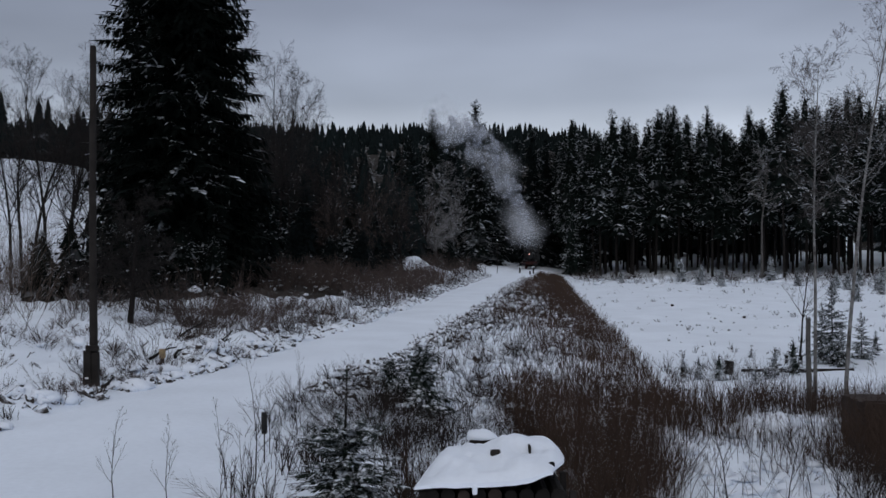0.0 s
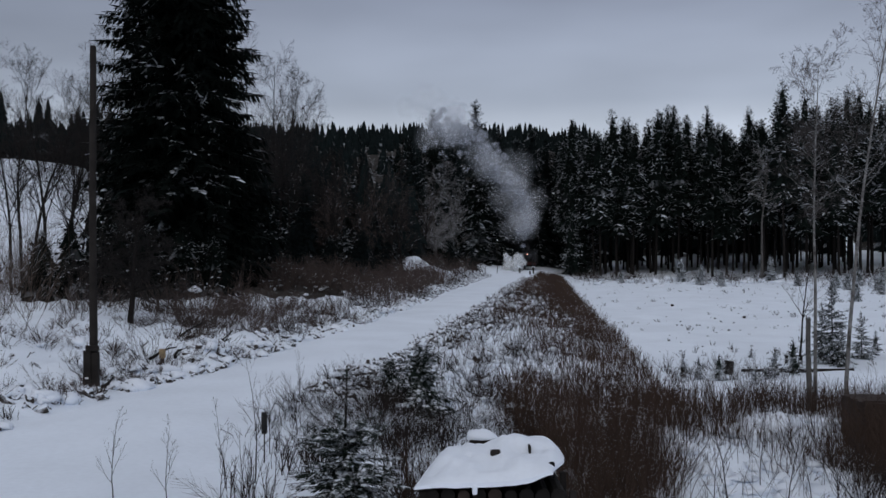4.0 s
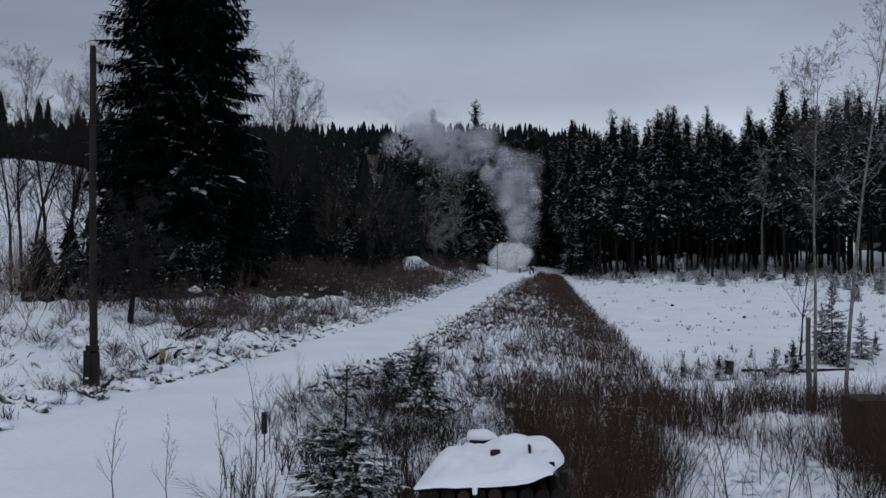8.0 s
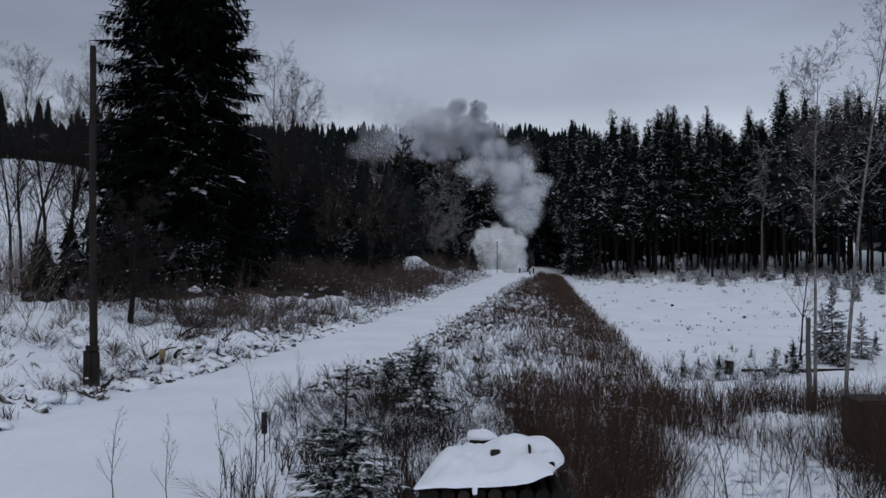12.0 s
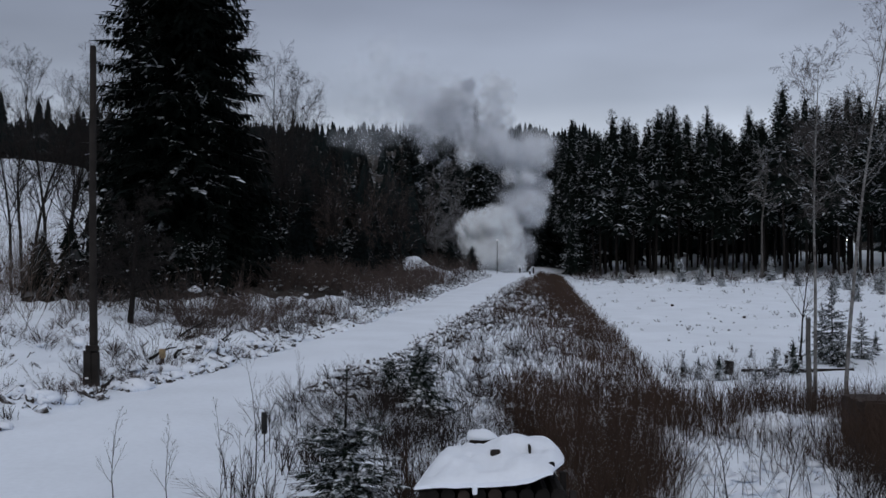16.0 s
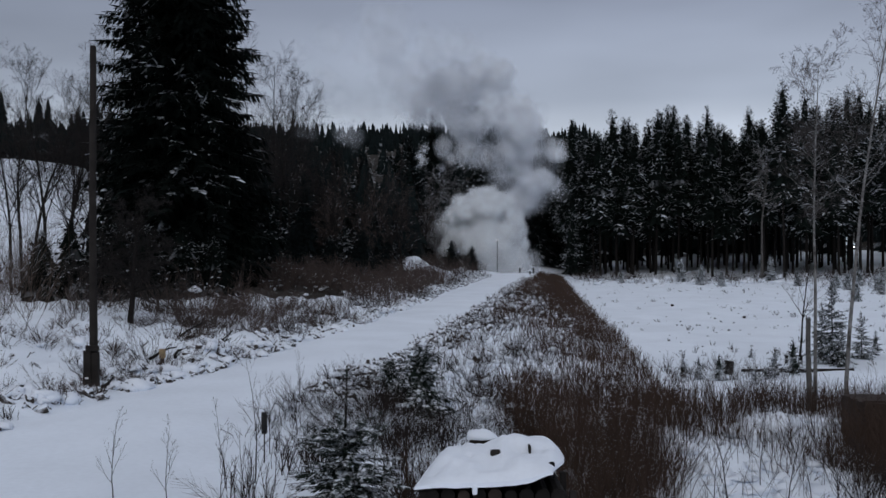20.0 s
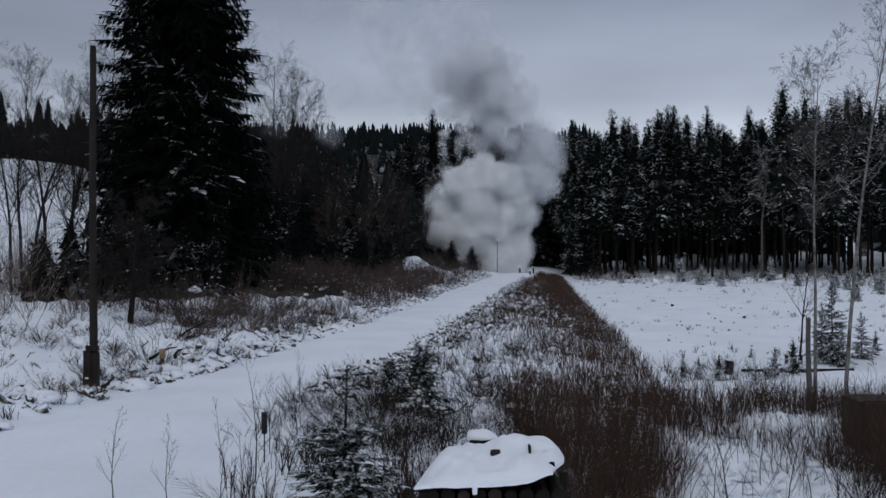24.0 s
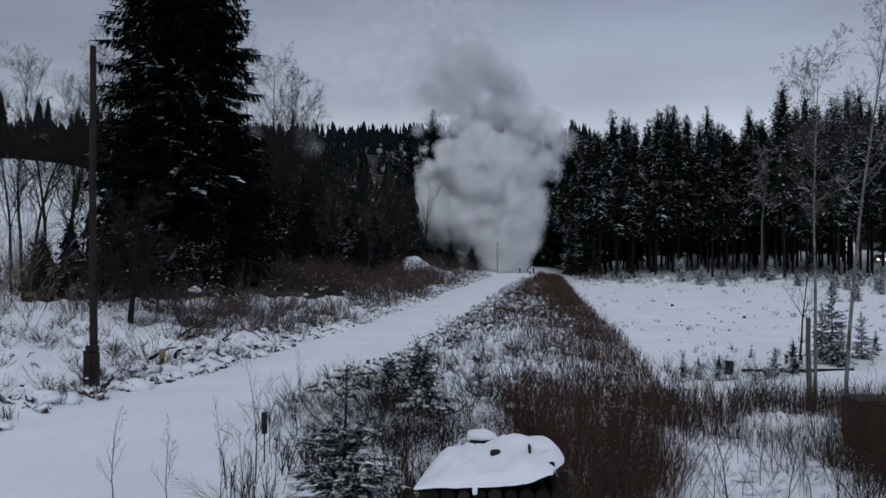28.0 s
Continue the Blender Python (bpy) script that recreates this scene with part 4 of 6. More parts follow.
for x, y, i, k in ((30.38, 112, 1, 0.8), (32.20, 110, 1, 0.6), (43.55, 126, 1, 1.0), (9.85, 33.9, 2, 1.0), (9.20, 34.2, 2, 0.9), (8.75, 34.6, 2, 0.85), (12.1, 34.6, 2, 1.1),
                   (10.9, 33.2, 2, 0.7), (11.5, 33.8, 2, 0.55), (17.63, 40, 0, 0.6), (18.68, 41, 2, 1.1), (15.96, 38, 0, 0.55), (48.16, 110, 1, 0.7), (45.69, 100, 1, 0.6),
                   (44.72, 108, 1, 0.6), (42.59, 100, 1, 0.6), (42.47, 92, 1, 0.6), (37.00, 90, 1, 0.5), (41.84, 112, 1, 0.6), (34.79, 80, 1, 0.6), (-1.34, 24.5, 3, 0.65),
                   (12.99, 40, 2, 0.5), (54.61, 118, 1, 0.5), (22.18, 118, 1, 0.5), (16.37, 41, 0, 0.7)):
    k *= 0.72 if i == 2 else 1.0
    c = copy_thing(ysrc[i], stand(x, y, 57 * x, 0.03))
    c.scale = (k, k, k)
spruce("foreground_spruce", stand(-1.43, 14, 15), "young spruce with snow on its boughs and a long bare leader", NEEDLE_SMALL, "young spruces",
       core=0, seed=180, H=2.44, R=0.95, clear=0.02, whorls=15, boughs=12, K=20, power=0.6, kw=0.19, top=0.60, uneven=0.35, trunk_r=0.055, hang=0.35)

# ---- snow-covered log pile under a board roof ----
pile = thing("log_pile", pose(0.68, 12.9, ground_z(0.68, 12.9)), "log pile under a sagging cover heaped with snow", "log pile")
gz = ground_z(0.68, 12.9)
rng = np.random.default_rng(190)
for r in range(9):
    for k in range(9):
        rr_ = rng.uniform(0.075, 0.10)
        cx = -0.82 + 0.205 * k + 0.1 * (r % 2)
        part("log", drum(rr_, 1.0, pose(cx, -0.04 + rng.uniform(-0.05, 0.03), 0.08 + 0.16 * r, 90), n=10, bevel=0.008), BARK if rng.random() < 0.9 else WOOD_RED, pile, "sawn round log" if r == 0 and k == 0 else "")
for px_, py_ in ((-0.95, -0.5), (1.02, -0.5), (-0.95, 0.55), (1.02, 0.55)):
    part("corner_post", box(0.09, 0.09, 0.5 - gz, px_, py_, -0.05, 0.012), WOOD_OLD, pile)


def cap_height(u, v):
    """Heaped snow: u along the pile, v towards its back, both 0 to 1."""
    along = np.interp(u, (0, 0.03, 0.10, 0.17, 0.22, 0.26, 0.30, 0.42, 0.52, 0.57, 0.60, 0.66, 0.80, 0.88, 0.94, 1.0), (0.0, 0.05, 0.22, 0.40, 0.45, 0.43, 0.46, 0.50, 0.55, 0.56, 0.52, 0.53, 0.51, 0.44, 0.30, 0.04))
    back = np.interp(v, (0, 0.04, 0.10, 0.22, 0.45, 0.75, 1.0), (0.10, 0.30, 0.48, 0.62, 0.82, 1.0, 0.8))
    return 0.62 * along * back


U, V = np.meshgrid(np.linspace(0, 1, 60), np.linspace(0, 1, 34))
cxm, cym = -1.05 + 2.03 * U + 0.20 * V * (1 - U) ** 1.5 - 0.24 * U * U * ease((0.6 - V) / 0.6), -0.68 + 1.35 * V
edge = 0.60 - gz + 0.012 * np.sin(9 * U) - 0.03 * np.maximum(0, lattice(cxm, cym, 0.25, 17)) * (V < 0.05) + 0.10 * ease((U - 0.78) / 0.22) - 0.09 * (1 - U)
czm = edge + cap_height(U, V) + (0.03 * lattice(cxm, cym, 0.16, 15) + 0.065 * lattice(cxm, cym, 0.38, 16)) * ease(V / 0.15) * ease(U / 0.1) * ease((1 - U) / 0.1) + 0.03
for hx, hy, hr, hd in ((0.36, 0.32, 0.05, 0.05), (-0.32, -0.02, 0.035, -0.07), (0.72, 0.2, 0.05, -0.06), (0.18, 0.45, 0.09, 0.07), (0.33, 0.5, 0.07, 0.05), (-0.72, 0.1, 0.10, 0.05)):
    czm += hd * np.exp(-((cxm - hx) ** 2 + (cym - hy) ** 2) / (2 * hr * hr))
k_ = np.arange(U.size).reshape(U.shape)
top = np.stack([cxm, cym, czm], -1).reshape(-1, 3)
cap = Soup().add(top, np.stack([k_[:-1, :-1], k_[:-1, 1:], k_[1:, 1:], k_[1:, :-1]], -1).reshape(-1, 4))
rim = np.concatenate([k_[0], k_[1:, -1], k_[-1, ::-1][1:], k_[::-1, 0][1:]])
low = top[rim].copy()
low[:, 2] = edge.reshape(-1)[rim] - 0.004
cap.add(np.concatenate([top[rim], low]), [[i + 1, i, i + len(rim), i + 1 + len(rim)] for i in range(len(rim) - 1)])
part("snow_cap", cap, SNOW_CAP, pile, "thick heap of fresh snow", smooth=True)
cov = np.stack([cxm, cym, edge - 0.006], -1).reshape(-1, 3)
sh = Soup().add(np.concatenate([cov, cov - [0, 0, 0.015]]), np.concatenate([np.stack([k_[:-1, :-1], k_[:-1, 1:], k_[1:, 1:], k_[1:, :-1]], -1).reshape(-1, 4), np.stack([k_[:-1, :-1], k_[1:, :-1], k_[1:, 1:], k_[:-1, 1:]], -1).reshape(-1, 4) + U.size]))
part("cover_sheet", sh, TARP, pile, "dark sagging cover sheet")
part("weight_block", box(0.14, 0.10, 0.16, 0.03, -0.05, 0.73 - gz, 0.03), WOOD_OLD, pile, "dark block poking out of the snow")
part("weight_block", box(0.03, 0.16, 0.16, 0.50, 0.05, 0.77 - gz, 0.008), WOOD_OLD, pile, "dark board end poking out of the snow")
part("weight_block", box(0.10, 0.10, 0.20, 0.74, -0.40, 0.60 - gz, 0.02), TARP, pile, "dark corner free of snow")
part("weight_block", box(0.02, 0.30, 0.18, -0.33, -0.42, 0.50 - gz, 0.008), WOOD_OLD, pile, "dark board end poking out of the snow")
part("snow_drip", box(0.07, 0.06, 0.13, -0.27, -0.665, 0.44 - gz, 0.028, 3), SNOW_CAP, pile, "tongue of snow hanging over the edge", smooth=True)
crate = thing("crate", pose(0.58, 14.4, ground_z(0.58, 14.4)), "old dark crate under a pad of snow", "crate")
cz = 0.74 - ground_z(0.58, 14.4)
part("crate_body", box(0.36, 0.4, cz + 0.05, 0, 0, -0.05, 0.015), WOOD_OLD, crate)
pad = bmesh.new()
bmesh.ops.create_icosphere(pad, subdivisions=3, radius=1)
for v in pad.verts:
    q = v.co
    k = 1 + 0.10 * math.sin(3 * q.x + 1) * math.cos(4 * q.y) + 0.08 * math.sin(5 * q.z + 2 * q.x)
    v.co = (0.25 * q.x * k, 0.22 * q.y * k, (0.13 if q.z > 0 else 0.05) * q.z * k + cz)
part("snow_cap", pad, SNOW_CAP, crate, smooth=True)

# ---- brown board box by the birches ----
bx = thing("board_box", pose(9.32 + 1.55, 22.7, ground_z(9.89, 22.6)), "dark brown wooden box of upright boards by the birches", "wooden box")
bh = 0.0 - ground_z(9.89, 22.6)
for i in range(14):
    part("board", box(0.143, 0.022, bh - 0.01 * (i % 3), -0.97 + 0.149 * i, -0.7 + 0.003 * (i % 2), 0, 0.004, 1), WOOD_RED, bx)
for i in range(9):
    part("board", box(0.022, 0.143, bh - 0.01 * (i % 3), -1.05, -0.60 + 0.149 * i, 0, 0.004, 1), WOOD_RED, bx)
part("top_rail", box(2.2, 0.07, 0.05, 0, -0.66, bh, 0.008), WOOD_RED, bx)
part("lid", box(2.16, 1.4, 0.03, 0, 0.02, bh - 0.05, 0.006), WOOD_RED, bx)
part("back_panel", box(2.1, 0.02, bh - 0.08, 0, -0.66, 0, 0.004), WOOD_RED, bx)

# ---- small things of the field and the line ----
ditch = thing("log_rail", pose(13.6, 36.4, ground_z(13.6, 36.4) + 0.08, 0, 0, 3), "long dark log with a ridge of snow lying across the field", "log")
part("log", drum(0.085, 4.4, pose(0, 0, 0, 0, 90), n=12, bevel=0.02), WOOD_OLD, ditch, smooth=True)
part("snow_ridge", box(4.2, 0.08, 0.04, 0, 0.03, 0.065, 0.018), SNOW_CAP, ditch)
bench = thing("bench", stand(14.22, 38.5, 5), "small plain wooden bench deep in snow", "bench")
part("seat", box(0.72, 0.25, 0.05, 0, 0, 0.34, 0.01), WOOD_OLD, bench)
for a in (-0.3, 0.3):
    part("leg", box(0.06, 0.2, 0.42, a, 0, -0.08, 0.008), WOOD_OLD, bench)
part("snow_cap", box(0.74, 0.27, 0.07, 0, 0, 0.39, 0.03), SNOW_CAP, bench)
for i, (x, y, h, r) in enumerate(((10.75, 35.8, 0.5, 0.17), (18.11, 75, 0.14, 0.12), (19.66, 62, 0.14, 0.10), (-9.32, 21, 0.16, 0.10))):
    st = thing("tree_stump", stand(x, y, 50 * i, 0, 4, 6), "dark weathered tree stump standing in the snow", "tree stump", "stumps in the snow")
    part("stump_wood", drum(r * 1.15, h + 0.1, pose(0, 0, h / 2 - 0.05), r * 0.95, 11, 0.02), BARK, st, smooth=True)
    part("snow_cap", drum(r * 0.85, 0.06, pose(0, 0, h + 0.02), r * 0.6, 11, 0.02), SNOW_CAP, st, smooth=True)
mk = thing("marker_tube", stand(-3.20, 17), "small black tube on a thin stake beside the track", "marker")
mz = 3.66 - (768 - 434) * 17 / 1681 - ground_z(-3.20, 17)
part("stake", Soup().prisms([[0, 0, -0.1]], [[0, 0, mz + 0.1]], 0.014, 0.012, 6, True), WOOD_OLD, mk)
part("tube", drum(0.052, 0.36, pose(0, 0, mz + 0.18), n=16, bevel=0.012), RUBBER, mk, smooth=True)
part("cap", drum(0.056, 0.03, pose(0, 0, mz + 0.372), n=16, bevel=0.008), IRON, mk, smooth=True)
sg = thing("signal_post", stand(6.97, 122), "thin line-side post with a small white head", "signal post")
part("mast", Soup().prisms([[0, 0, -0.1]], [[0, 0, 4.2]], 0.045, 0.035, 8, True), WOOD_OLD, sg)
part("head", box(0.16, 0.10, 0.2, 0, -0.06, 4.15, 0.03), WHITE_PAINT, sg)
for i, (x, y) in enumerate(((10.03, 124), (11.99, 126), (13.07, 127), (10.99, 120))):
    q = thing("line_post", stand(x, y), "short dark post with a cap of snow near the track", "post", "short posts by the track")
    hh = (0.75, 0.85, 0.6, 0.4)[i]
    part("post_shaft", box(0.2, 0.2, hh + 0.1, 0, 0, -0.1, 0.03), WOOD_OLD, q)
    part("snow_cap", box(0.34, 0.3, 0.12, 0, 0, hh, 0.05), SNOW_CAP, q)


# ---- shrubs, stalks and heaps of snow, uncountable ----
def off(x, y):
    return x - line_x(y)


def bank_foot(y):
    """How far from the middle of the line the embankment's brown brush ends."""
    return np.interp(y, (28, 31.5, 40, 60, 100, 134), (11.7, 11.1, 10.5, 9.4, 7.6, 5.8))


x, y = scatter(201, 120000, -4, 26, 27, 134, lambda x, y, c: (off(x, y) > 3.0) & (off(x, y) < bank_foot(y)) & (c < 0.34 + 0.66 * ease((off(x, y) / bank_foot(y) - 0.44 + 0.26 * ease((y - 40) / 40)) / 0.40)) & (lattice(x, y, 1.3, 21) > -0.1 - 0.9 * ease((off(x, y) / bank_foot(y) - 0.6) / 0.25)))
solid("willow_thicket", stems(202, x, y, 0.25, 0.8, 0.0085, 0.38, 1, 0.1, bends=1), TWIG_RED, "dense red-brown leafless thicket on the embankment", "shrubs", kind="stuff")
x, y = scatter(233, 1800, -4, 18, 24, 118, lambda x, y, c: (off(x, y) > 2.6) & (off(x, y) < bank_foot(y) - 0.8) & (c < 0.7))
solid("embankment_bushes", clumps(234, x, y, 9, 0.45, 0.3, 0.8, 0.008, 3), TWIG_RED, "leafless brown bushes scattered over the embankment", "shrubs", kind="stuff")


def brush(x, y, c):
    """Thick on the slope's foot and along the field, thin where the snow heaps show."""
    gap = np.maximum(ease((x - 4.4) / 0.7) * ease((8.4 + 0.05 * (y - 20) - x) / 0.6) * ease((24.8 - y) / 1.5), 0.72 * ease((x - 5.5) / 2))
    heap = np.exp(-((x - 8.6) ** 2 / 1.2 + (y - 25.2) ** 2 / 1.6))
    return (off(x, y) > 6.5) & (c < 0.85 * (1 - 0.9 * gap) * (1 - 1.1 * heap)) & (x > 1.2 + 0.10 * (28 - y)) & ~((x > 9.0) & (y > 21.7) & (y < 23.6))


x, y = scatter(203, 900, 1.0, 19, 17.5, 29.5, brush)
solid("willow_thicket", clumps(204, x, y, 16, 0.55, 0.4, 1.05, 0.0062, 5, tw=0.4, lean=0.15, splay=0.25), TWIG_RED, "brown leafless willow bushes before the snowy field", "shrubs", kind="stuff")
x, y = scatter(235, 1700, 1.0, 19, 17.5, 29.5, brush)
solid("willow_shoots", stems(236, x, y, 0.3, 0.9, 0.005, 0.25, 5, 0.16), TWIG, "fine dark shoots between the willow bushes", "shrubs", kind="stuff")
x, y = scatter(205, 330, 3.0, 11, 14.5, 22, lambda x, y, c: (lattice(x, y, 1.1, 22) > 0.25) | (c < 0.2))
solid("willow_shoots", stems(206, x, y, 0.4, 1.3, 0.0045, 0.32, 6, 0.18), TWIG, "sparse dark shoots rising from the near snow", "shrubs", kind="stuff")
x, y = scatter(207, 900, -5, 8, 15, 75, lambda x, y, c: (off(x, y) > 2.3 + 1.6 * ease((20 - y) / 6)) & (off(x, y) < 7.5) & (lattice(x, y, 2.2, 23) > -0.25))
x2, y2 = scatter(241, 420, -4.5, 2.5, 13.2, 27, lambda x, y, c: (off(x, y) > 2.6 + 2.4 * ease((22 - y) / 5)) & (off(x, y) < 9) & (lattice(x, y, 1.3, 42) > -0.35) & ~((np.abs(x - 0.68) < 1.2) & (y < 14.0)))
solid("near_brush", clumps(242, x2, y2, 18, 0.40, 0.25, 0.75, 0.0042, 8, lean=0.32, splay=0.55, tw=0.5), TWIG, "dense leafless brush with snow at its feet near the track", "shrubs", kind="stuff")
x2, y2 = scatter(243, 260, 1.9, 6.0, 13.4, 23, lambda x, y, c: c < 0.05 + ease((3.7 + 0.22 * (y - 13.4) - x) / 1.2))
solid("near_thicket", clumps(244, x2, y2, 12, 0.50, 0.5, 1.35, 0.0048, 6, tw=0.4, lean=0.14, splay=0.22), TWIG_RED, "brown leafless thicket beside the log pile", "shrubs", kind="stuff")
solid("bank_shrubs", clumps(208, x, y, 17, 0.34, 0.2, 0.65, 0.0055, 6, lean=0.3, splay=0.5, tw=0.45), TWIG_DARK, "leafless brown shrubs flecked with snow on the embankment", "shrubs", kind="stuff")
solid("snow_tufts", blobs(210, x[y > 21] + 0.1, y[y > 21] - 0.2, 0.06, 0.22, 0.6, 0.35), SNOW_CAP, "heaps of snow caught on the low shrubs", "snow", kind="stuff", smooth=True)
x, y = scatter(211, 1500, -30, 9, 18, 118, lambda x, y, c: (c < 0.35 + 0.65 * ease((y - 36) / 10)) & (off(x, y) < -2.1) & (off(x, y) > -9 - 0.05 * y) & (lattice(x, y, 2.2, 24) + 0.6 * lattice(x, y, 6, 34) > 0.05 - 0.8 * ease((y - 45) / 25)))
solid("bank_stalks", clumps(212, x, y, 11, 0.26, 0.2, 0.62, 0.0055, 3, lean=0.2, splay=0.4), TWIG, "dead brambles in clumps on the snowy bank", "shrubs", kind="stuff")
pick = y < 60
solid("snow_tufts", blobs(216, x[pick][::2] + 0.05, y[pick][::2] - 0.12, 0.08, 0.26, 0.5, 0.2), SNOW_CAP, "small heaps of snow on the bank's brambles", "snow", kind="stuff", smooth=True)
x, y = scatter(227, 1500, -22, 9, 24, 116, lambda x, y, c: (off(x, y) < -2.2) & (off(x, y) > -6.5) & (lattice(x, y, 2.6, 36) + 0.5 * lattice(x, y, 0.9, 37) > 0.15 - 0.55 * ease((y - 30) / 14)))
solid("bank_brush", clumps(228, x, y, 16, 0.45, 0.3, 0.9, 0.007, 4, splay=0.4), TWIG_DARK, "clumps of dark leafless brush along the track's edge", "shrubs", kind="stuff")
x, y = scatter(237, 1700, -30, 4, 37, 92, lambda x, y, c: (off(x, y) < -2.8 - 1.5 * c - 6 * ease((-x - 9) / 4) * ease((52 - y) / 10)) & (off(x, y) > -15) & (lattice(x, y, 3, 41) > -0.45) & (c < 0.15 + 0.6 * ease((y - 44) / 14)))
solid("bank_hedge", clumps(238, x, y, 15, 0.8, 0.6, 1.8, 0.014, 4, splay=0.4), TWIG_BROWN, "brown tangled hedge at the foot of the spruce", "shrubs", kind="stuff")
solid("snow_tufts", blobs(274, x[::3] + 0.2, y[::3] - 0.5, 0.07, 0.24, 0.55, 0.5), SNOW_CAP, "heaps of snow lying in the hedge", "snow", kind="stuff", smooth=True)
x, y = scatter(231, 190, -16, -7.2, 17.5, 28, lambda x, y, c: (off(x, y) < -2.1) & (lattice(x, y, 1.4, 38) + 0.5 * lattice(x, y, 4, 39) > 0.1))
solid("bank_brush", clumps(232, x, y, 12, 0.2, 0.3, 0.75, 0.0045, 5, lean=0.3, splay=0.45), TWIG, "brown dead brush in clumps on the snowy bank", "shrubs", kind="stuff")
x, y = scatter(269, 520, -17, -4, 18, 46, lambda x, y, c: (off(x, y) < -2.3) & (off(x, y) > -11) & (lattice(x, y, 1.7, 55) + 0.5 * lattice(x, y, 5, 56) > 0.12))
solid("bank_bushes", clumps(270, x, y, 24, 0.34, 0.15, 0.5, 0.006, 6, lean=0.4, splay=0.7, tw=0.5), TWIG_BROWN, "low brown twiggy bushes half buried in the bank's snow", "shrubs", kind="stuff")
x, y = scatter(271, 60, -11, -4, 37, 49, lambda x, y, c: (off(x, y) < -3.3) & (off(x, y) > -8.5) & (lattice(x, y, 2.2, 57) > -0.35))
solid("bank_bushes", clumps(272, x, y, 22, 0.55, 0.4, 1.1, 0.009, 6, lean=0.3, splay=0.5, tw=0.45), TWIG_BROWN, "brown leafless bushes crowding on the bank before the spruce", "shrubs", kind="stuff")
# a belt of upright willow shoots between the field and the near snow
x, y = scatter(245, 2700, 4.6, 16.5, 20.6, 28.2, lambda x, y, c: (c < (0.30 + 0.7 * ease((x - 5) / 1.5)) * (0.15 + 0.85 * ease((y - 21.0) / 2))) & ((x - 8.7) ** 2 / 1.6 + (y - 23.6) ** 2 / 1.4 > 1) & (lattice(x, y, 1.7, 46) > -0.45))
solid("willow_belt", stems(246, x, y, 0.35, 1.0, 0.0075, 0.16, 5, 0.14, tw=0.4), TWIG_RED, "belt of upright red-brown willow shoots by the field", "shrubs", kind="stuff")
x, y = scatter(247, 420, 5.5, 12.5, 15.5, 25, lambda x, y, c: (lattice(x, y, 1.2, 47) > 0.0))
solid("snow_tufts", blobs(248, x, y, 0.12, 0.34, 0.5, 0.08), SNOW_CAP, "rounded snow mounds over buried brush", "snow", kind="stuff", smooth=True)
# clods, sticks and stones along the foot of the bank
x, y = scatter(249, 2600, -18, 9, 20, 116, lambda x, y, c: (off(x, y) < -2.1) & (off(x, y) > -2.8 - 3.2 * c) & (lattice(x, y, 1.6, 48) > -0.25 - 0.3 * ease((y - 30) / 10)) & (c < 0.25 + 0.75 * ease((y - 24) / 14)))
low, top_ = debris(250, x, y, 0.05, 0.17, (0.15, 0.5))
solid("bank_debris", low, CLOD, "dark clods and sticks along the foot of the bank", "debris", kind="stuff")
solid("snow_tufts", top_, SNOW_CAP, "snow lying on the bank's clods and sticks", "snow", kind="stuff", smooth=True)
x, y = scatter(251, 260, -4, 8, 23, 70, lambda x, y, c: (off(x, y) > 2.2 + 1.8 * ease((20 - y) / 6)) & (off(x, y) < 5.5) & (c < 0.6))
low, top_ = debris(252, x, y, 0.06, 0.22)
solid("bank_debris", low, CLOD, "dark clods and sticks on the embankment's shoulder", "debris", kind="stuff")
solid("snow_tufts", top_, SNOW_CAP, "snow lying on clods of the embankment", "snow", kind="stuff", smooth=True)
rng = np.random.default_rng(261)
y = 17 + 93 * rng.random(2600) ** 1.25
x = line_x(y) - 2.0 - 1.5 * rng.random(2600) ** 1.6 + 0.25 * lattice(y, y * 0, 1.3, 51)
keep = lattice(x, y, 0.8, 52) > -0.45
x, y = x[keep], y[keep]
low, top_ = debris(262, x, y, 0.03, 0.15, (0.2, 0.7))
solid("bank_debris", low, CLOD, "ragged border of clods and sticks beside the track", "debris", kind="stuff")
solid("snow_tufts", top_, SNOW_CAP, "snow lying along the ragged border of the track", "snow", kind="stuff", smooth=True)
pick = (y < 62)
solid("snow_tufts", blobs(263, x[pick][::3], y[pick][::3] + 0.15, 0.08, 0.26, 0.6, 0.08), SNOW_CAP, "lumps of snow along the foot of the bank", "snow", kind="stuff", smooth=True)
y = 24 + 86 * rng.random(1100) ** 1.2
x = line_x(y) + 1.95 + 1.3 * rng.random(1100) ** 1.5 + 0.2 * lattice(y, y * 0, 1.1, 58)
low, top_ = debris(273, x, y, 0.03, 0.14, (0.25, 0.8))
solid("bank_debris", low, CLOD, "ragged border of tufts along the embankment's shoulder", "debris", kind="stuff")
solid("snow_tufts", top_, SNOW_CAP, "snow lying along the embankment's shoulder", "snow", kind="stuff", smooth=True)
x, y = scatter(229, 420, 8.4, 13.0, 17.0, 21.8, lambda x, y, c: c < 0.8)
solid("willow_shoots", clumps(230, x, y, 9, 0.45, 0.7, 1.5, 0.006, 5, lean=0.2, splay=0.3), TWIG_RED, "brown leafless shoots crowding before the wooden box", "shrubs", kind="stuff")
x, y = scatter(213, 100, -18, -6, 28, 46, lambda x, y, c: (off(x, y) < -3.0) & (lattice(x, y, 3.5, 25) > -0.2))
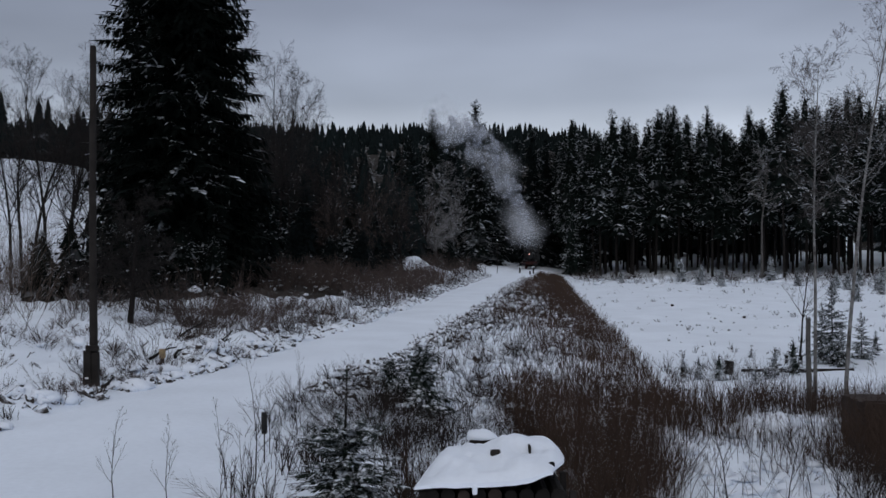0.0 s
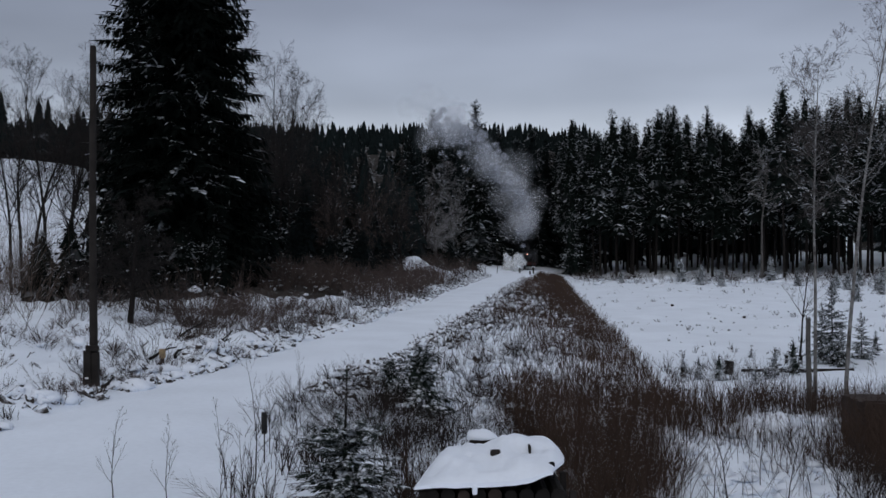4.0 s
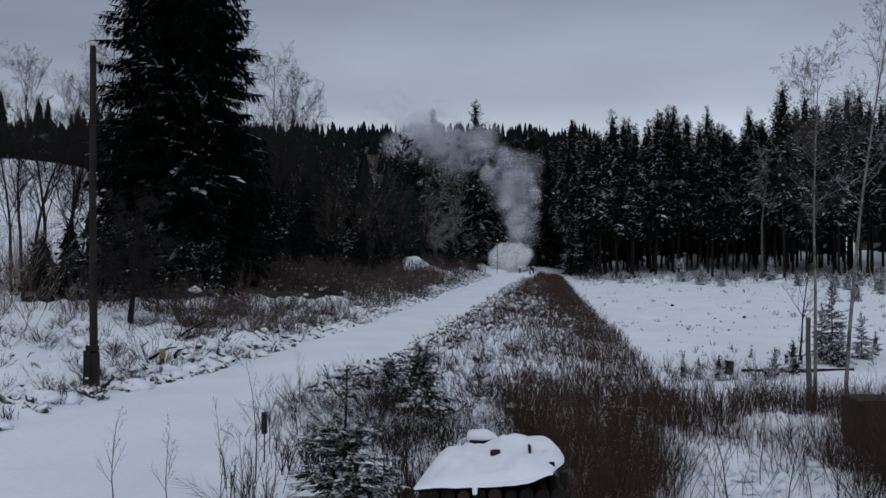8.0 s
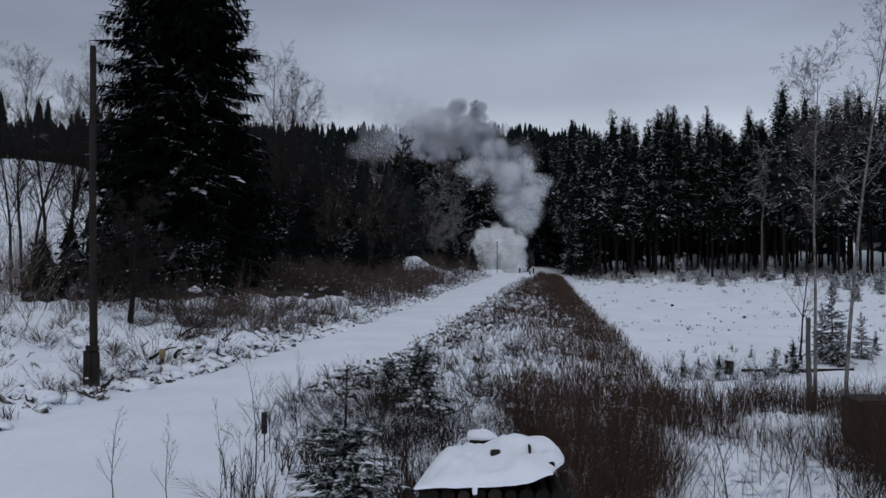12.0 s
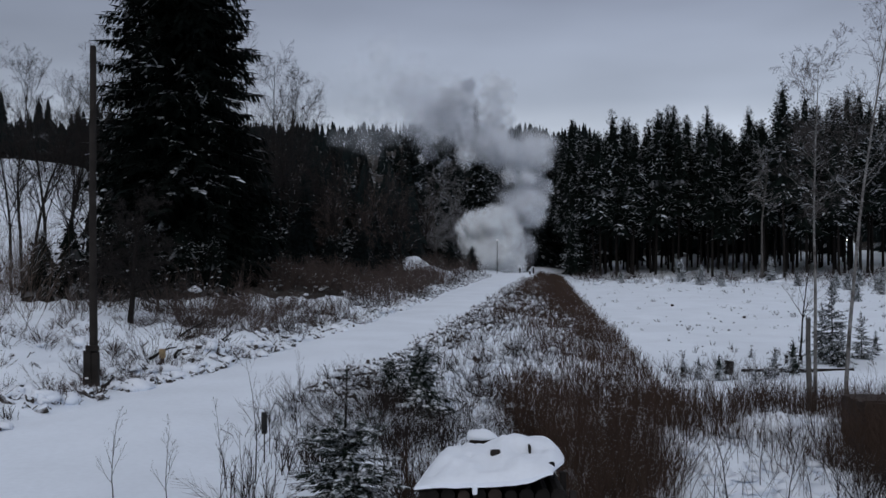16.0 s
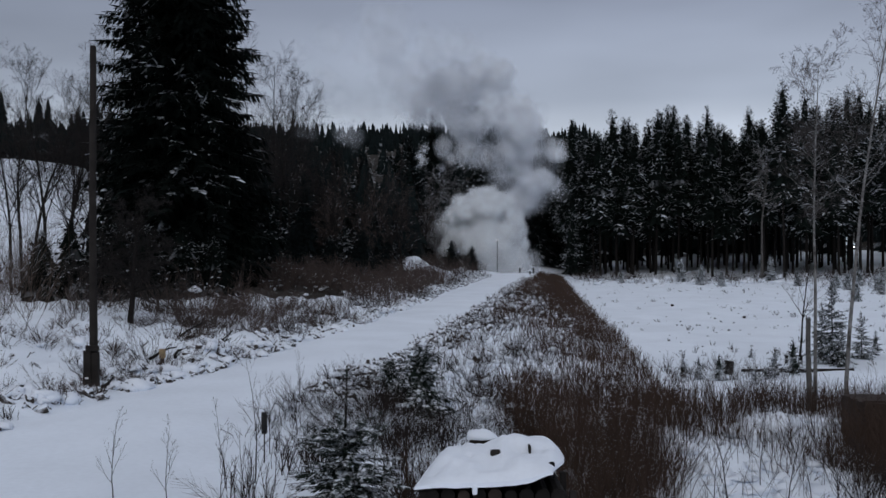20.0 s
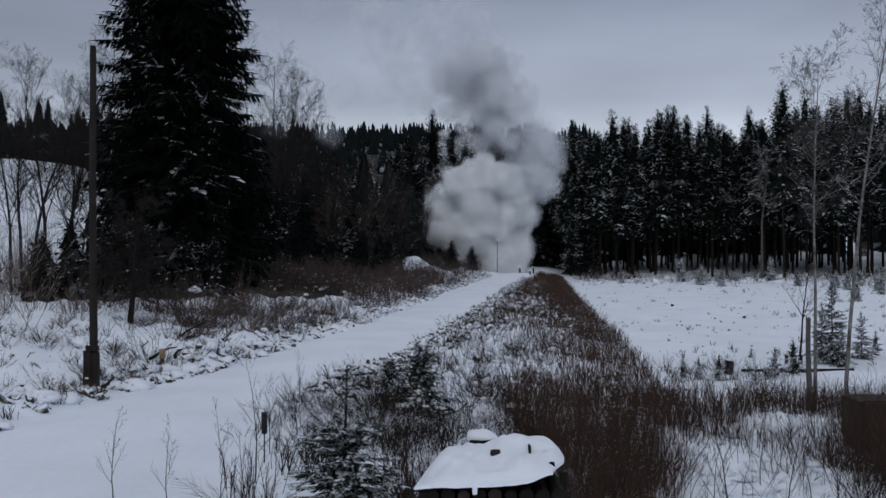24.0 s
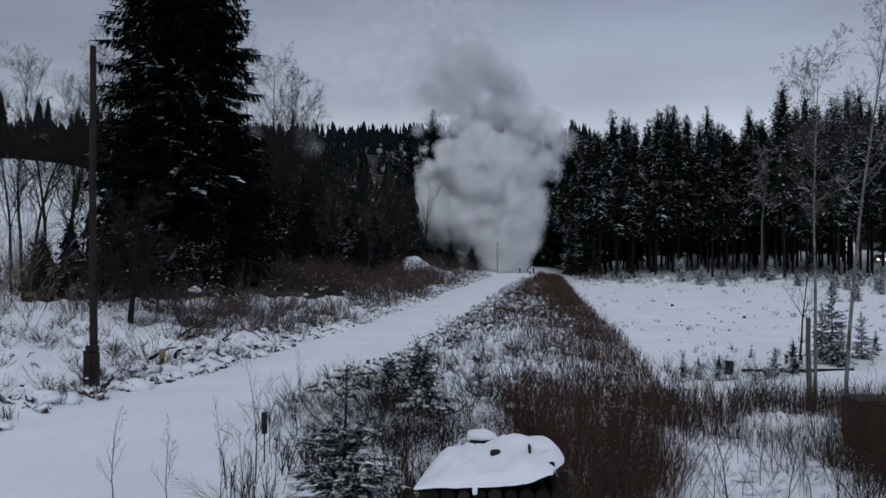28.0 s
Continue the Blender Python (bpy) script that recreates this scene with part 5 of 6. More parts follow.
solid("reed_stalks", clumps(214, x, y, 14, 0.4, 0.5, 1.1, 0.006, 3, splay=0.4), TWIG_GREY, "grey frosted stalks on the bank before the spruce", "shrubs", kind="stuff")
x, y = scatter(217, 9000, -26, 8, 56, 124, lambda x, y, c: (off(x, y) < -3.5) & (off(x, y) > -14) & (lattice(x, y, 4.5, 26) > -0.2) & ((x + 2) ** 2 + (y - 96) ** 2 > 12))
solid("bank_thicket", stems(218, x, y, 0.6, 2.2, 0.011, 0.35, 4, 0.16), TWIG_BROWN, "brown leafless thicket at the foot of the alders", "shrubs", kind="stuff")
x, y = scatter(219, 150, -30, -12, 30, 56, lambda x, y, c: (x < -0.425 * y) & (c < 0.9))
solid("hillside_brush", clumps(220, x, y, 12, 0.8, 1.5, 4.6, 0.008, 6, splay=0.45), STRAW, "tangled leafless brush before the snowy hill", "shrubs", kind="stuff")
x, y = scatter(225, 420, -75, -22, 62, 150, lambda x, y, c: (x < -0.36 * y) & (x > -0.49 * y))
solid("hill_thicket", clumps(226, x, y, 9, 1.0, 1.0, 3.4, 0.013, 5), TWIG, "leafless brush scattered over the snowy hillside", "shrubs", kind="stuff")
x, y = scatter(221, 2000, 8, 90, 36, 150, lambda x, y, c: (off(x, y) > 8.5) & ((lattice(x, y, 6, 27) > 0.35) | (c < 0.22) | ((y > edge_y(x) - 30) & (lattice(x, y, 4, 28) > -0.1))))
solid("field_tufts", clumps(222, x, y, 7, 0.14, 0.10, 0.36, 0.013, 2, splay=0.35), TWIG, "dead grass tufts and twigs standing out of the field's snow", "grass", kind="stuff")
x, y = scatter(223, 900, 10, 80, 92, 152, lambda x, y, c: (off(x, y) > 8) & (lattice(x, y, 7, 29) > -0.1) & (y > edge_y(x) - 42))
solid("forest_edge_brush", clumps(224, x, y, 8, 0.7, 0.5, 1.7, 0.012, 4), TWIG_GREY, "frosted brush along the edge of the wood", "shrubs", kind="stuff")
x, y = scatter(264, 1100, 10, 78, 84, 148, lambda x, y, c: (off(x, y) > 7.5) & (lattice(x, y, 9, 53) + 0.5 * lattice(x, y, 3, 54) > 0.0) & (y > edge_y(x) - 52) & (c < 0.3 + 0.7 * ease((y - edge_y(x) + 45) / 25)))
solid("field_scrub", clumps(265, x, y, 9, 0.8, 0.6, 1.8, 0.014, 4, splay=0.5), TWIG, "brown leafless scrub in clumps along the far field", "shrubs", kind="stuff")
solid("snow_tufts", blobs(266, x[::2] + 0.3, y[::2] - 0.4, 0.25, 0.7, 0.55, 0.25), SNOW_CAP, "snow caught on the scrub of the field", "snow", kind="stuff", smooth=True)
x, y = scatter(267, 15, 8.1, 12.4, 33.0, 36.8, lambda x, y, c: c < 2)
solid("field_bushes", clumps(268, x, y, 26, 0.30, 0.3, 0.8, 0.006, 6, splay=0.5), TWIG_GREY, "low frosted bushes before the log in the field", "shrubs", kind="stuff")
x, y = scatter(239, 300, 8, 90, 60, 150, lambda x, y, c: (off(x, y) > 9) & (y > edge_y(x) - 45))
solid("snow_tufts", blobs(240, x, y, 0.3, 0.8, 0.45, 0.15), SNOW_CAP, "snowed-over tussocks near the edge of the wood", "snow", kind="stuff", smooth=True)

x, y = scatter(253, 7, 7.8, 8.6, 23.6, 24.2, lambda x, y, c: c < 2)
solid("snow_mound", blobs(254, x, y, 0.5, 0.75, 0.7, 0.05), SNOW_CAP, "domed mound of snow among the willow shoots", "snow", kind="stuff", smooth=True)

x, y = scatter(255, 1100, 6, 80, 37, 140, lambda x, y, c: (off(x, y) > 8.5) & ((lattice(x, y, 5, 49) > 0.1) | (c < 0.25)))
low, top_ = debris(256, x, y, 0.025, 0.075)
solid("field_debris", low, BARK, "dark twigs and clods sticking out of the field's snow", "debris", kind="stuff")
solid("snow_tufts", top_, SNOW_CAP, "snow lying on the field's clods", "snow", kind="stuff", smooth=True)

x, y = scatter(257, 900, -16, -4, 18, 46, lambda x, y, c: (off(x, y) < -2.2) & (off(x, y) > -11) & (lattice(x, y, 1.3, 50) > 0.0))
low, top_ = debris(258, x, y, 0.03, 0.13, (0.12, 0.40))
solid("bank_debris", low, CLOD, "dark clods and broken sticks on the snowy bank", "debris", kind="stuff")
solid("snow_tufts", top_, SNOW_CAP, "snow lying on the clods of the bank", "snow", kind="stuff", smooth=True)

# single shrubs and saplings near the eye
for i, (x, y, h, r, ln) in enumerate(((-3.08, 15.5, 2.2, 0.013, 0.05), (-4.79, 13.8, 1.35, 0.010, 0.0), (-4.06, 13.9, 1.3, 0.009, 0.02), (-3.43, 15, 1.5, 0.010, -0.05),
                                      (-3.26, 18, 1.5, 0.010, 0.08), (5.14, 17, 2.6, 0.014, 0.0), (6.17, 18.5, 2.2, 0.012, 0.05), (6.83, 16.5, 1.6, 0.012, -0.03), (6.36, 17.5, 2.0, 0.012, 0.04), (6.54, 16.8, 1.7, 0.011, -0.04), (4.61, 16.2, 1.9, 0.012, -0.05), (-3.32, 22, 1.4, 0.009, 0.02))):
    bare_tree("sapling", stand(x, y, 40 * i), "thin leafless sapling standing in the snow", 230 + i, h, r, TWIG_DARK, TWIG_DARK, limbs=9, forks=3, twigs=2, t0=0.2, angle=34, lean=(ln, 0), up=0.10, ratio=0.36, crook=0.05, thin=0.0024, group="saplings near the track")
for i, (x, y, n_, w, h) in enumerate(((-0.42, 14.5, 46, 0.30, 1.55), (-2.40, 18, 50, 0.5, 0.9), (0.07, 20, 40, 0.45, 0.9), (-0.87, 17.5, 40, 0.4, 1.2), (-2.88, 14.5, 26, 0.5, 1.0), (-2.49, 16.5, 36, 0.5, 0.8),
                                      (0.97, 17, 30, 0.5, 0.8), (2.25, 16, 60, 0.5, 1.4), (3.30, 17, 60, 0.6, 1.4), (4.25, 19, 50, 0.6, 1.1), (7.32, 16.5, 46, 0.4, 1.5), (-8.92, 19.5, 14, 0.12, 0.35))):
    rng = np.random.default_rng(250 + i)
    sx, sy = rng.normal(0, w * 0.45, n_), rng.normal(0, w * 0.4, n_)
    sz = land(x + sx, y + sy) - ground_z(x, y)
    sb = stems(260 + i, sx, sy, h * 0.5, h, 0.007, 0.22, 6, z=sz)
    solid("willow_bush", sb, TWIG_RED if i in (0, 7, 8, 9) else TWIG, "leafless brown bush with many upright shoots", "bush", "bushes near the track", m=stand(x, y))


# ---- the steam engine ----
def engine():
    """A small tender engine seen from its front; the front looks along -y."""
    e = thing("steam_locomotive", pose(float(line_x(160)), 160, ground_z(float(line_x(160)), 160)), "black steam locomotive coming slowly with lit lamps", "locomotive")
    part("boiler", drum(0.72, 4.6, pose(0, 3.2, 2.25, 90), n=28), IRON, e, smooth=True)
    sb = part("smokebox", drum(0.78, 1.2, pose(0, 0.35, 2.25, 90), n=28, bevel=0.05), IRON, e, smooth=True)
    part("smokebox_door", drum(0.62, 0.14, pose(0, -0.31, 2.25, 90), 0.5, 24, 0.03), IRON, sb, smooth=True)
    part("door_handle", box(0.4, 0.05, 0.05, 0, -0.42, 2.22), IRON, sb)
    ch = part("chimney", drum(0.20, 1.0, pose(0, 0.3, 3.45), 0.25, 20), IRON, e, smooth=True)
    part("chimney_lip", drum(0.30, 0.12, pose(0, 0.3, 3.95), n=20), IRON, ch, smooth=True)
    part("steam_dome", drum(0.36, 0.7, pose(0, 2.7, 3.1), 0.26, 20, 0.08), IRON, e, smooth=True)
    part("sand_dome", drum(0.30, 0.5, pose(0, 1.6, 3.05), 0.22, 20, 0.06), IRON, e, smooth=True)
    part("running_board", box(2.5, 7.0, 0.06, 0, 2.9, 1.45), IRON, e)
    part("main_frame", box(1.1, 7.2, 0.5, 0, 2.9, 0.85), RED_PAINT, e)
    bb = part("buffer_beam", box(2.5, 0.14, 0.42, 0, -0.65, 0.88), RED_PAINT, e)
    for s in (-0.85, 0.85):
        part("buffer", drum(0.2, 0.08, pose(s, -1.1, 1.05, 90), n=20), IRON, bb, smooth=True)
        part("buffer_shank", drum(0.09, 0.4, pose(s, -0.9, 1.05, 90), n=12), IRON, bb, smooth=True)
        part("cylinder", drum(0.33, 0.9, pose(s * 1.25, 0.4, 0.95, 90), n=20, bevel=0.03), IRON, e, smooth=True)
        part("side_tank", box(0.5, 2.2, 1.1, s * 1.1, 4.2, 1.5, 0.05), IRON, e)
    part("coupling_hook", box(0.08, 0.35, 0.12, 0, -0.85, 1.0), IRON, bb)
    cab = part("cab", box(2.5, 1.8, 1.7, 0, 6.2, 1.5, 0.04), IRON, e)
    part("cab_roof", box(2.8, 2.2, 0.12, 0, 6.2, 3.2, 0.05), IRON, cab)
    for s in (-0.85, 0.85):
        part("cab_window", box(0.42, 0.03, 0.5, s, 5.285, 2.45, 0.01), GLASS_DARK, cab)
    for x, z in ((0, 2.62), (-0.9, 1.62), (0.9, 1.62)):
        lp = part("head_lamp", drum(0.16, 0.2, pose(x, -0.55, z, 90), n=18), IRON, e, smooth=True)
        part("lens", drum(0.075, 0.03, pose(x, -0.665, z, 90), n=18, bevel=0.008), LAMP_WARM if z > 2 else GLASS_DARK, lp, "glowing lamp lens" if z > 2 else "")
    wheels = []
    for y, r in ((0.5, 0.42), (2.2, 0.62), (3.8, 0.62), (5.4, 0.62)):
        for s in (-0.74, 0.74):
            w = part("wheel", drum(r, 0.13, pose(0, 0, 0, 0, 90), n=24, bevel=0.02), RED_PAINT, e, m=pose(s, y, r + 0.08))
            part("tyre", drum(r + 0.015, 0.06, pose(0.035 if s > 0 else -0.035, 0, 0, 0, 90), n=24), IRON, w)
            part("counterweight", box(0.15, 0.4, 0.14, 0, 0, r * 0.45, 0.03), IRON, w)
            wheels.append((w, s, y, r))
    tender = part("tender", box(2.4, 3.6, 1.5, 0, 9.2, 0.95, 0.06), IRON, e)
    part("coal_heap", box(1.9, 2.8, 0.5, 0, 9.2, 2.3, 0.2), RUBBER, tender)
    return e, wheels


def car(name, label):
    """A dark car with its headlights on; the front looks along -y."""
    c = thing(name, pose(*[float(v) for v in (ROAD_X[6], ROAD_Y[6], 0)]), label, "car", "cars on the forest road")
    body = box(1.74, 4.3, 0.62, 0, 2.15, 0.32, 0.16, 4)
    part("body", body, CAR_PAINT, c, smooth=True)
    cabin = box(1.5, 2.3, 0.58, 0, 2.45, 0.88, 0.12, 3)
    for v in cabin.verts:
        if v.co.z > 1.2:
            v.co.x *= 0.80
            v.co.y = 2.45 + (v.co.y - 2.45) * 0.72
    cab = part("cabin", cabin, CAR_PAINT, c, smooth=True)
    part("windscreen", box(1.22, 0.03, 0.5, 0, 0, 0, 0.01), GLASS_DARK, cab, m=pose(0, 1.30, 0.93, -32))
    part("front_bumper", box(1.66, 0.16, 0.2, 0, 0.05, 0.36, 0.05), RUBBER, c)
    part("grille", box(0.8, 0.04, 0.14, 0, -0.005, 0.60, 0.01), IRON, c)
    part("plate", box(0.5, 0.02, 0.11, 0, -0.045, 0.42, 0.005), WHITE_PAINT, c)
    for s in (-0.64, 0.64):
        part("headlight", drum(0.13, 0.06, pose(s, 0.01, 0.68, 90), n=18), HEADLIGHT, c, "shining headlight")
        part("mirror", box(0.18, 0.08, 0.12, s * 1.38, 1.35, 0.95, 0.03), CAR_PAINT, c)
        part("side_window", box(0.03, 1.5, 0.36, s * 1.06, 2.45, 0.98, 0.01), GLASS_DARK, cab)
        for y in (0.8, 3.4):
            w = part("wheel", drum(0.31, 0.2, pose(0, 0, 0, 0, 90), n=20, bevel=0.03), RUBBER, c, m=pose(s * 1.2, y, 0.31))
            part("rim", drum(0.19, 0.21, pose(0, 0, 0, 0, 90), n=14), WHITE_PAINT, w)
    return c


ENGINE, ENGINE_WHEELS = engine()
CAR_1 = car("car", "dark car with shining headlights on the snowy road")
CAR_2 = car("car", "second car following far back with lit headlights")


# ---- smoke and steam ----
def puff_mesh(seed, stuff):
    """A billowing rounded clump in nested shells, thin at the rim and thick within."""
    rng = np.random.default_rng(seed)
    lumps = []
    for size, count, gain in ((0.72, 10, 0.36), (0.40, 30, 0.09), (0.2, 100, 0.02)):
        c = rng.normal(size=(count, 3))
        lumps.append((size, c / np.linalg.norm(c, axis=1, keepdims=True), gain))
    stretch = rng.uniform(0.88, 1.15, 3)
    soup, dens = Soup(), []
    for sub, shell, slot in ((3, 1.0, 0), (3, 0.93, 1), (3, 0.85, 2), (2, 0.78, 2), (2, 0.68, 3), (2, 0.56, 3)):
        bm = bmesh.new()
        bmesh.ops.create_icosphere(bm, subdivisions=sub, radius=1)
        v = np.array([a.co for a in bm.verts])
        tris = np.array([[a.index for a in f.verts] for f in bm.faces])
        bm.free()
        v /= np.linalg.norm(v, axis=1, keepdims=True)
        r = np.full(len(v), 0.62)
        for size, c, gain in lumps:
            near = np.arccos(np.clip(v @ c.T, -1, 1)).min(1)
            r += gain * np.sqrt(np.maximum(0, 1 - (near / size) ** 2))
        soup.add(v * (r * shell)[:, None] * stretch, None, tris)
        dens.append(np.full(len(tris), slot))
    me = soup.mesh("puff", stuff[0], True)
    for m in stuff[1:]:
        me.materials.append(m)
    me.polygons.foreach_set("material_index", np.concatenate(dens).astype(np.int32))
    return me


STEAM_MESH, SMOKE_MESH, PALE_MESH, FADE_MESH, THIN_MESH = ([puff_mesh(300 + 10 * j + i, stuff) for i in range(5)] for j, stuff in enumerate((STEAM, SMOKE, SMOKE_PALE, SMOKE_FADE, SMOKE_THIN)))
PLUME = thing("smoke_plume", pose(11, 140, 4), "grey coal smoke rising and drifting from the engine's chimney", "smoke")
CLOUD = thing("steam_cloud", pose(10, 136, 0), "dense white steam billowing from the engine's cylinders", "steam")


def engine_y(t):
    return float(np.interp(t, (0, 7, 12, 20, 28), (160, 150, 140, 136, 134)))


# the plume's way from the chimney to its fading end, at these times: for five
# stations side, height and half-width in metres, as for an engine 140 m off
PLUME_T = (0, 3, 6, 8, 10, 12, 15, 17, 19, 21, 24, 28)
PLUME_STATIONS = (
    ((12.2, 11.7, 11.5, 11.2, 11.5, 12.2, 11.8, 12.2, 12.5, 13.0, 13.5, 13.7),
     (4.5, 4.7, 3.8, 4.3, 5.2, 5.8, 5.5, 6.5, 7.2, 8.8, 12.3, 12.3),
     (0.7, 0.7, 0.7, 0.7, 0.9, 1.2, 1.3, 1.7, 1.8, 2.1, 2.5, 2.8)),
    ((11.3, 11.9, 11.7, 11.4, 11.4, 11.6, 12.2, 12.3, 12.5, 13.0, 13.7, 13.8),
     (8.8, 9.0, 9.3, 9.3, 11.2, 12.0, 13.0, 14.8, 14.8, 16.5, 16.5, 16.9),
     (1.4, 1.8, 2.2, 2.8, 3.7, 4.3, 5.0, 5.5, 6.2, 6.0, 5.2, 5.2)),
    ((8.7, 9.2, 9.2, 9.8, 7.7, 6.8, 8.3, 8.2, 8.3, 8.7, 9.0, 10.1),
     (14.5, 13.7, 14.0, 14.4, 16.7, 17.5, 18.5, 20.2, 21.0, 22.5, 22.3, 22.7),
     (2.2, 2.0, 3.7, 4.2, 5.3, 6.0, 7.0, 7.3, 7.7, 7.8, 7.2, 6.5)),
    ((5.1, 5.9, 4.7, 3.8, 3.2, 2.8, 4.8, 4.7, 5.0, 4.8, 6.7, 6.5),
     (19.0, 17.5, 18.5, 17.7, 19.8, 22.0, 23.3, 25.3, 26.0, 25.8, 26.9, 27.3),
     (3.2, 3.2, 4.3, 4.3, 4.8, 5.0, 7.2, 6.2, 7.0, 7.7, 6.2, 6.8)),
    ((1.3, 1.3, 2.0, -1.8, -2.0, -1.2, 0.5, 0.9, 1.3, 1.3, 4.7, 3.4),
     (21.3, 21.1, 22.7, 19.3, 18.3, 20.2, 22.3, 22.7, 25.6, 27.7, 30.8, 30.0),
     (3.0, 3.5, 4.6, 3.5, 3.2, 3.8, 5.0, 4.8, 6.0, 6.8, 6.0, 7.5)),
)
CLOUD_T = (0, 3, 6, 8, 10, 12, 15, 17, 19, 21, 24, 26, 28)
CLOUD_LEFT = (10.0, 8.3, 7.0, 6.3, 4.2, 3.2, 1.5, 0.8, -0.3, -1.4, -2.7, -3.6, -4.7)
CLOUD_RIGHT = (10.8, 12.2, 13.3, 13.2, 13.2, 12.0, 12.0, 11.9, 12.2, 12.6, 12.8, 13.8, 14.4)
CLOUD_TOP = (0.3, 2.8, 3.7, 4.5, 5.8, 6.7, 8.9, 10.3, 11.8, 13.3, 17.5, 19.8, 22.1)


def afar(x, z, y):
    """Carries a place given for 140 m off to the distance y."""
    k = y / 140
    return x * k, EYE[2] + (z - EYE[2]) * k


def plume_at(t, s):
    """Side, height and half-width of the plume at the time t, s from 0 at the chimney to 1."""
    vals = [[float(np.interp(t, PLUME_T, row)) for row in st] for st in PLUME_STATIONS]
    f = min(max(s, 0.0), 1.0) * 4
    return [float(np.interp(f, range(5), [v[j] for v in vals])) for j in range(3)]


def smoke_rows(born, life, q, sinks, drift):
    """Waits under the line, rises from the chimney at the time born and follows the plume; early smoke then settles into the woods, later smoke drifts off."""
    rows = []
    times = {0.0, 28.0, *np.clip([born + life * f for f in (0, 0.04, 0.12, 0.25, 0.4, 0.55, 0.7, 0.85, 1.0, 1.2, 1.5, 2.0, 2.6, 3.4)], 0, 28)}
    for t in sorted(times):
        s = (t - born) / life
        y = engine_y(t)
        if s <= 0:
            rows.append((t, float(line_x(y)) - 11, y + 3 - 140, -9.0))
            continue
        x, z, w = plume_at(t, s)
        over = max(0.0, s - 1)
        w *= 0.88 * (1 + drift * 0.9 * over)
        x, z = x + q[0] * w, z + q[1] * w * 0.85
        y = y - 1 + q[2] * w * 0.8
        if sinks:
            x, z, y = x - 6 * min(over, 0.5), z - sinks * min(over, 0.5) ** 1.2, y + 190 * min(over, 0.5)
        else:
            x, z = x - drift * 7.0 * over, z + 1.6 * over
        x, z = afar(x, z, y)
        rows.append((t, x - 11, y - 140, z - 4))
    return rows


def cloud_at(t, q):
    """Where the point q of the growing steam cloud lies at t: q is side, height, depth in about -1 to 1."""
    x0, x1, top = (float(np.interp(t, CLOUD_T, v)) for v in (CLOUD_LEFT, CLOUD_RIGHT, CLOUD_TOP))
    f = (q[1] + 1) / 2
    half = (x1 - x0) / 2
    full = float(np.interp(f, (0, 0.15, 0.42, 0.7, 0.88, 1.0), (0.22, 0.42, 0.95, 1.0, 0.8, 0.45)))
    mid = 9.9 + ((x0 + x1) / 2 - 9.9) * min(1.0, f * 2.1)
    low = -0.6
    return mid + q[0] * half * full, low + (top - low) * f, half


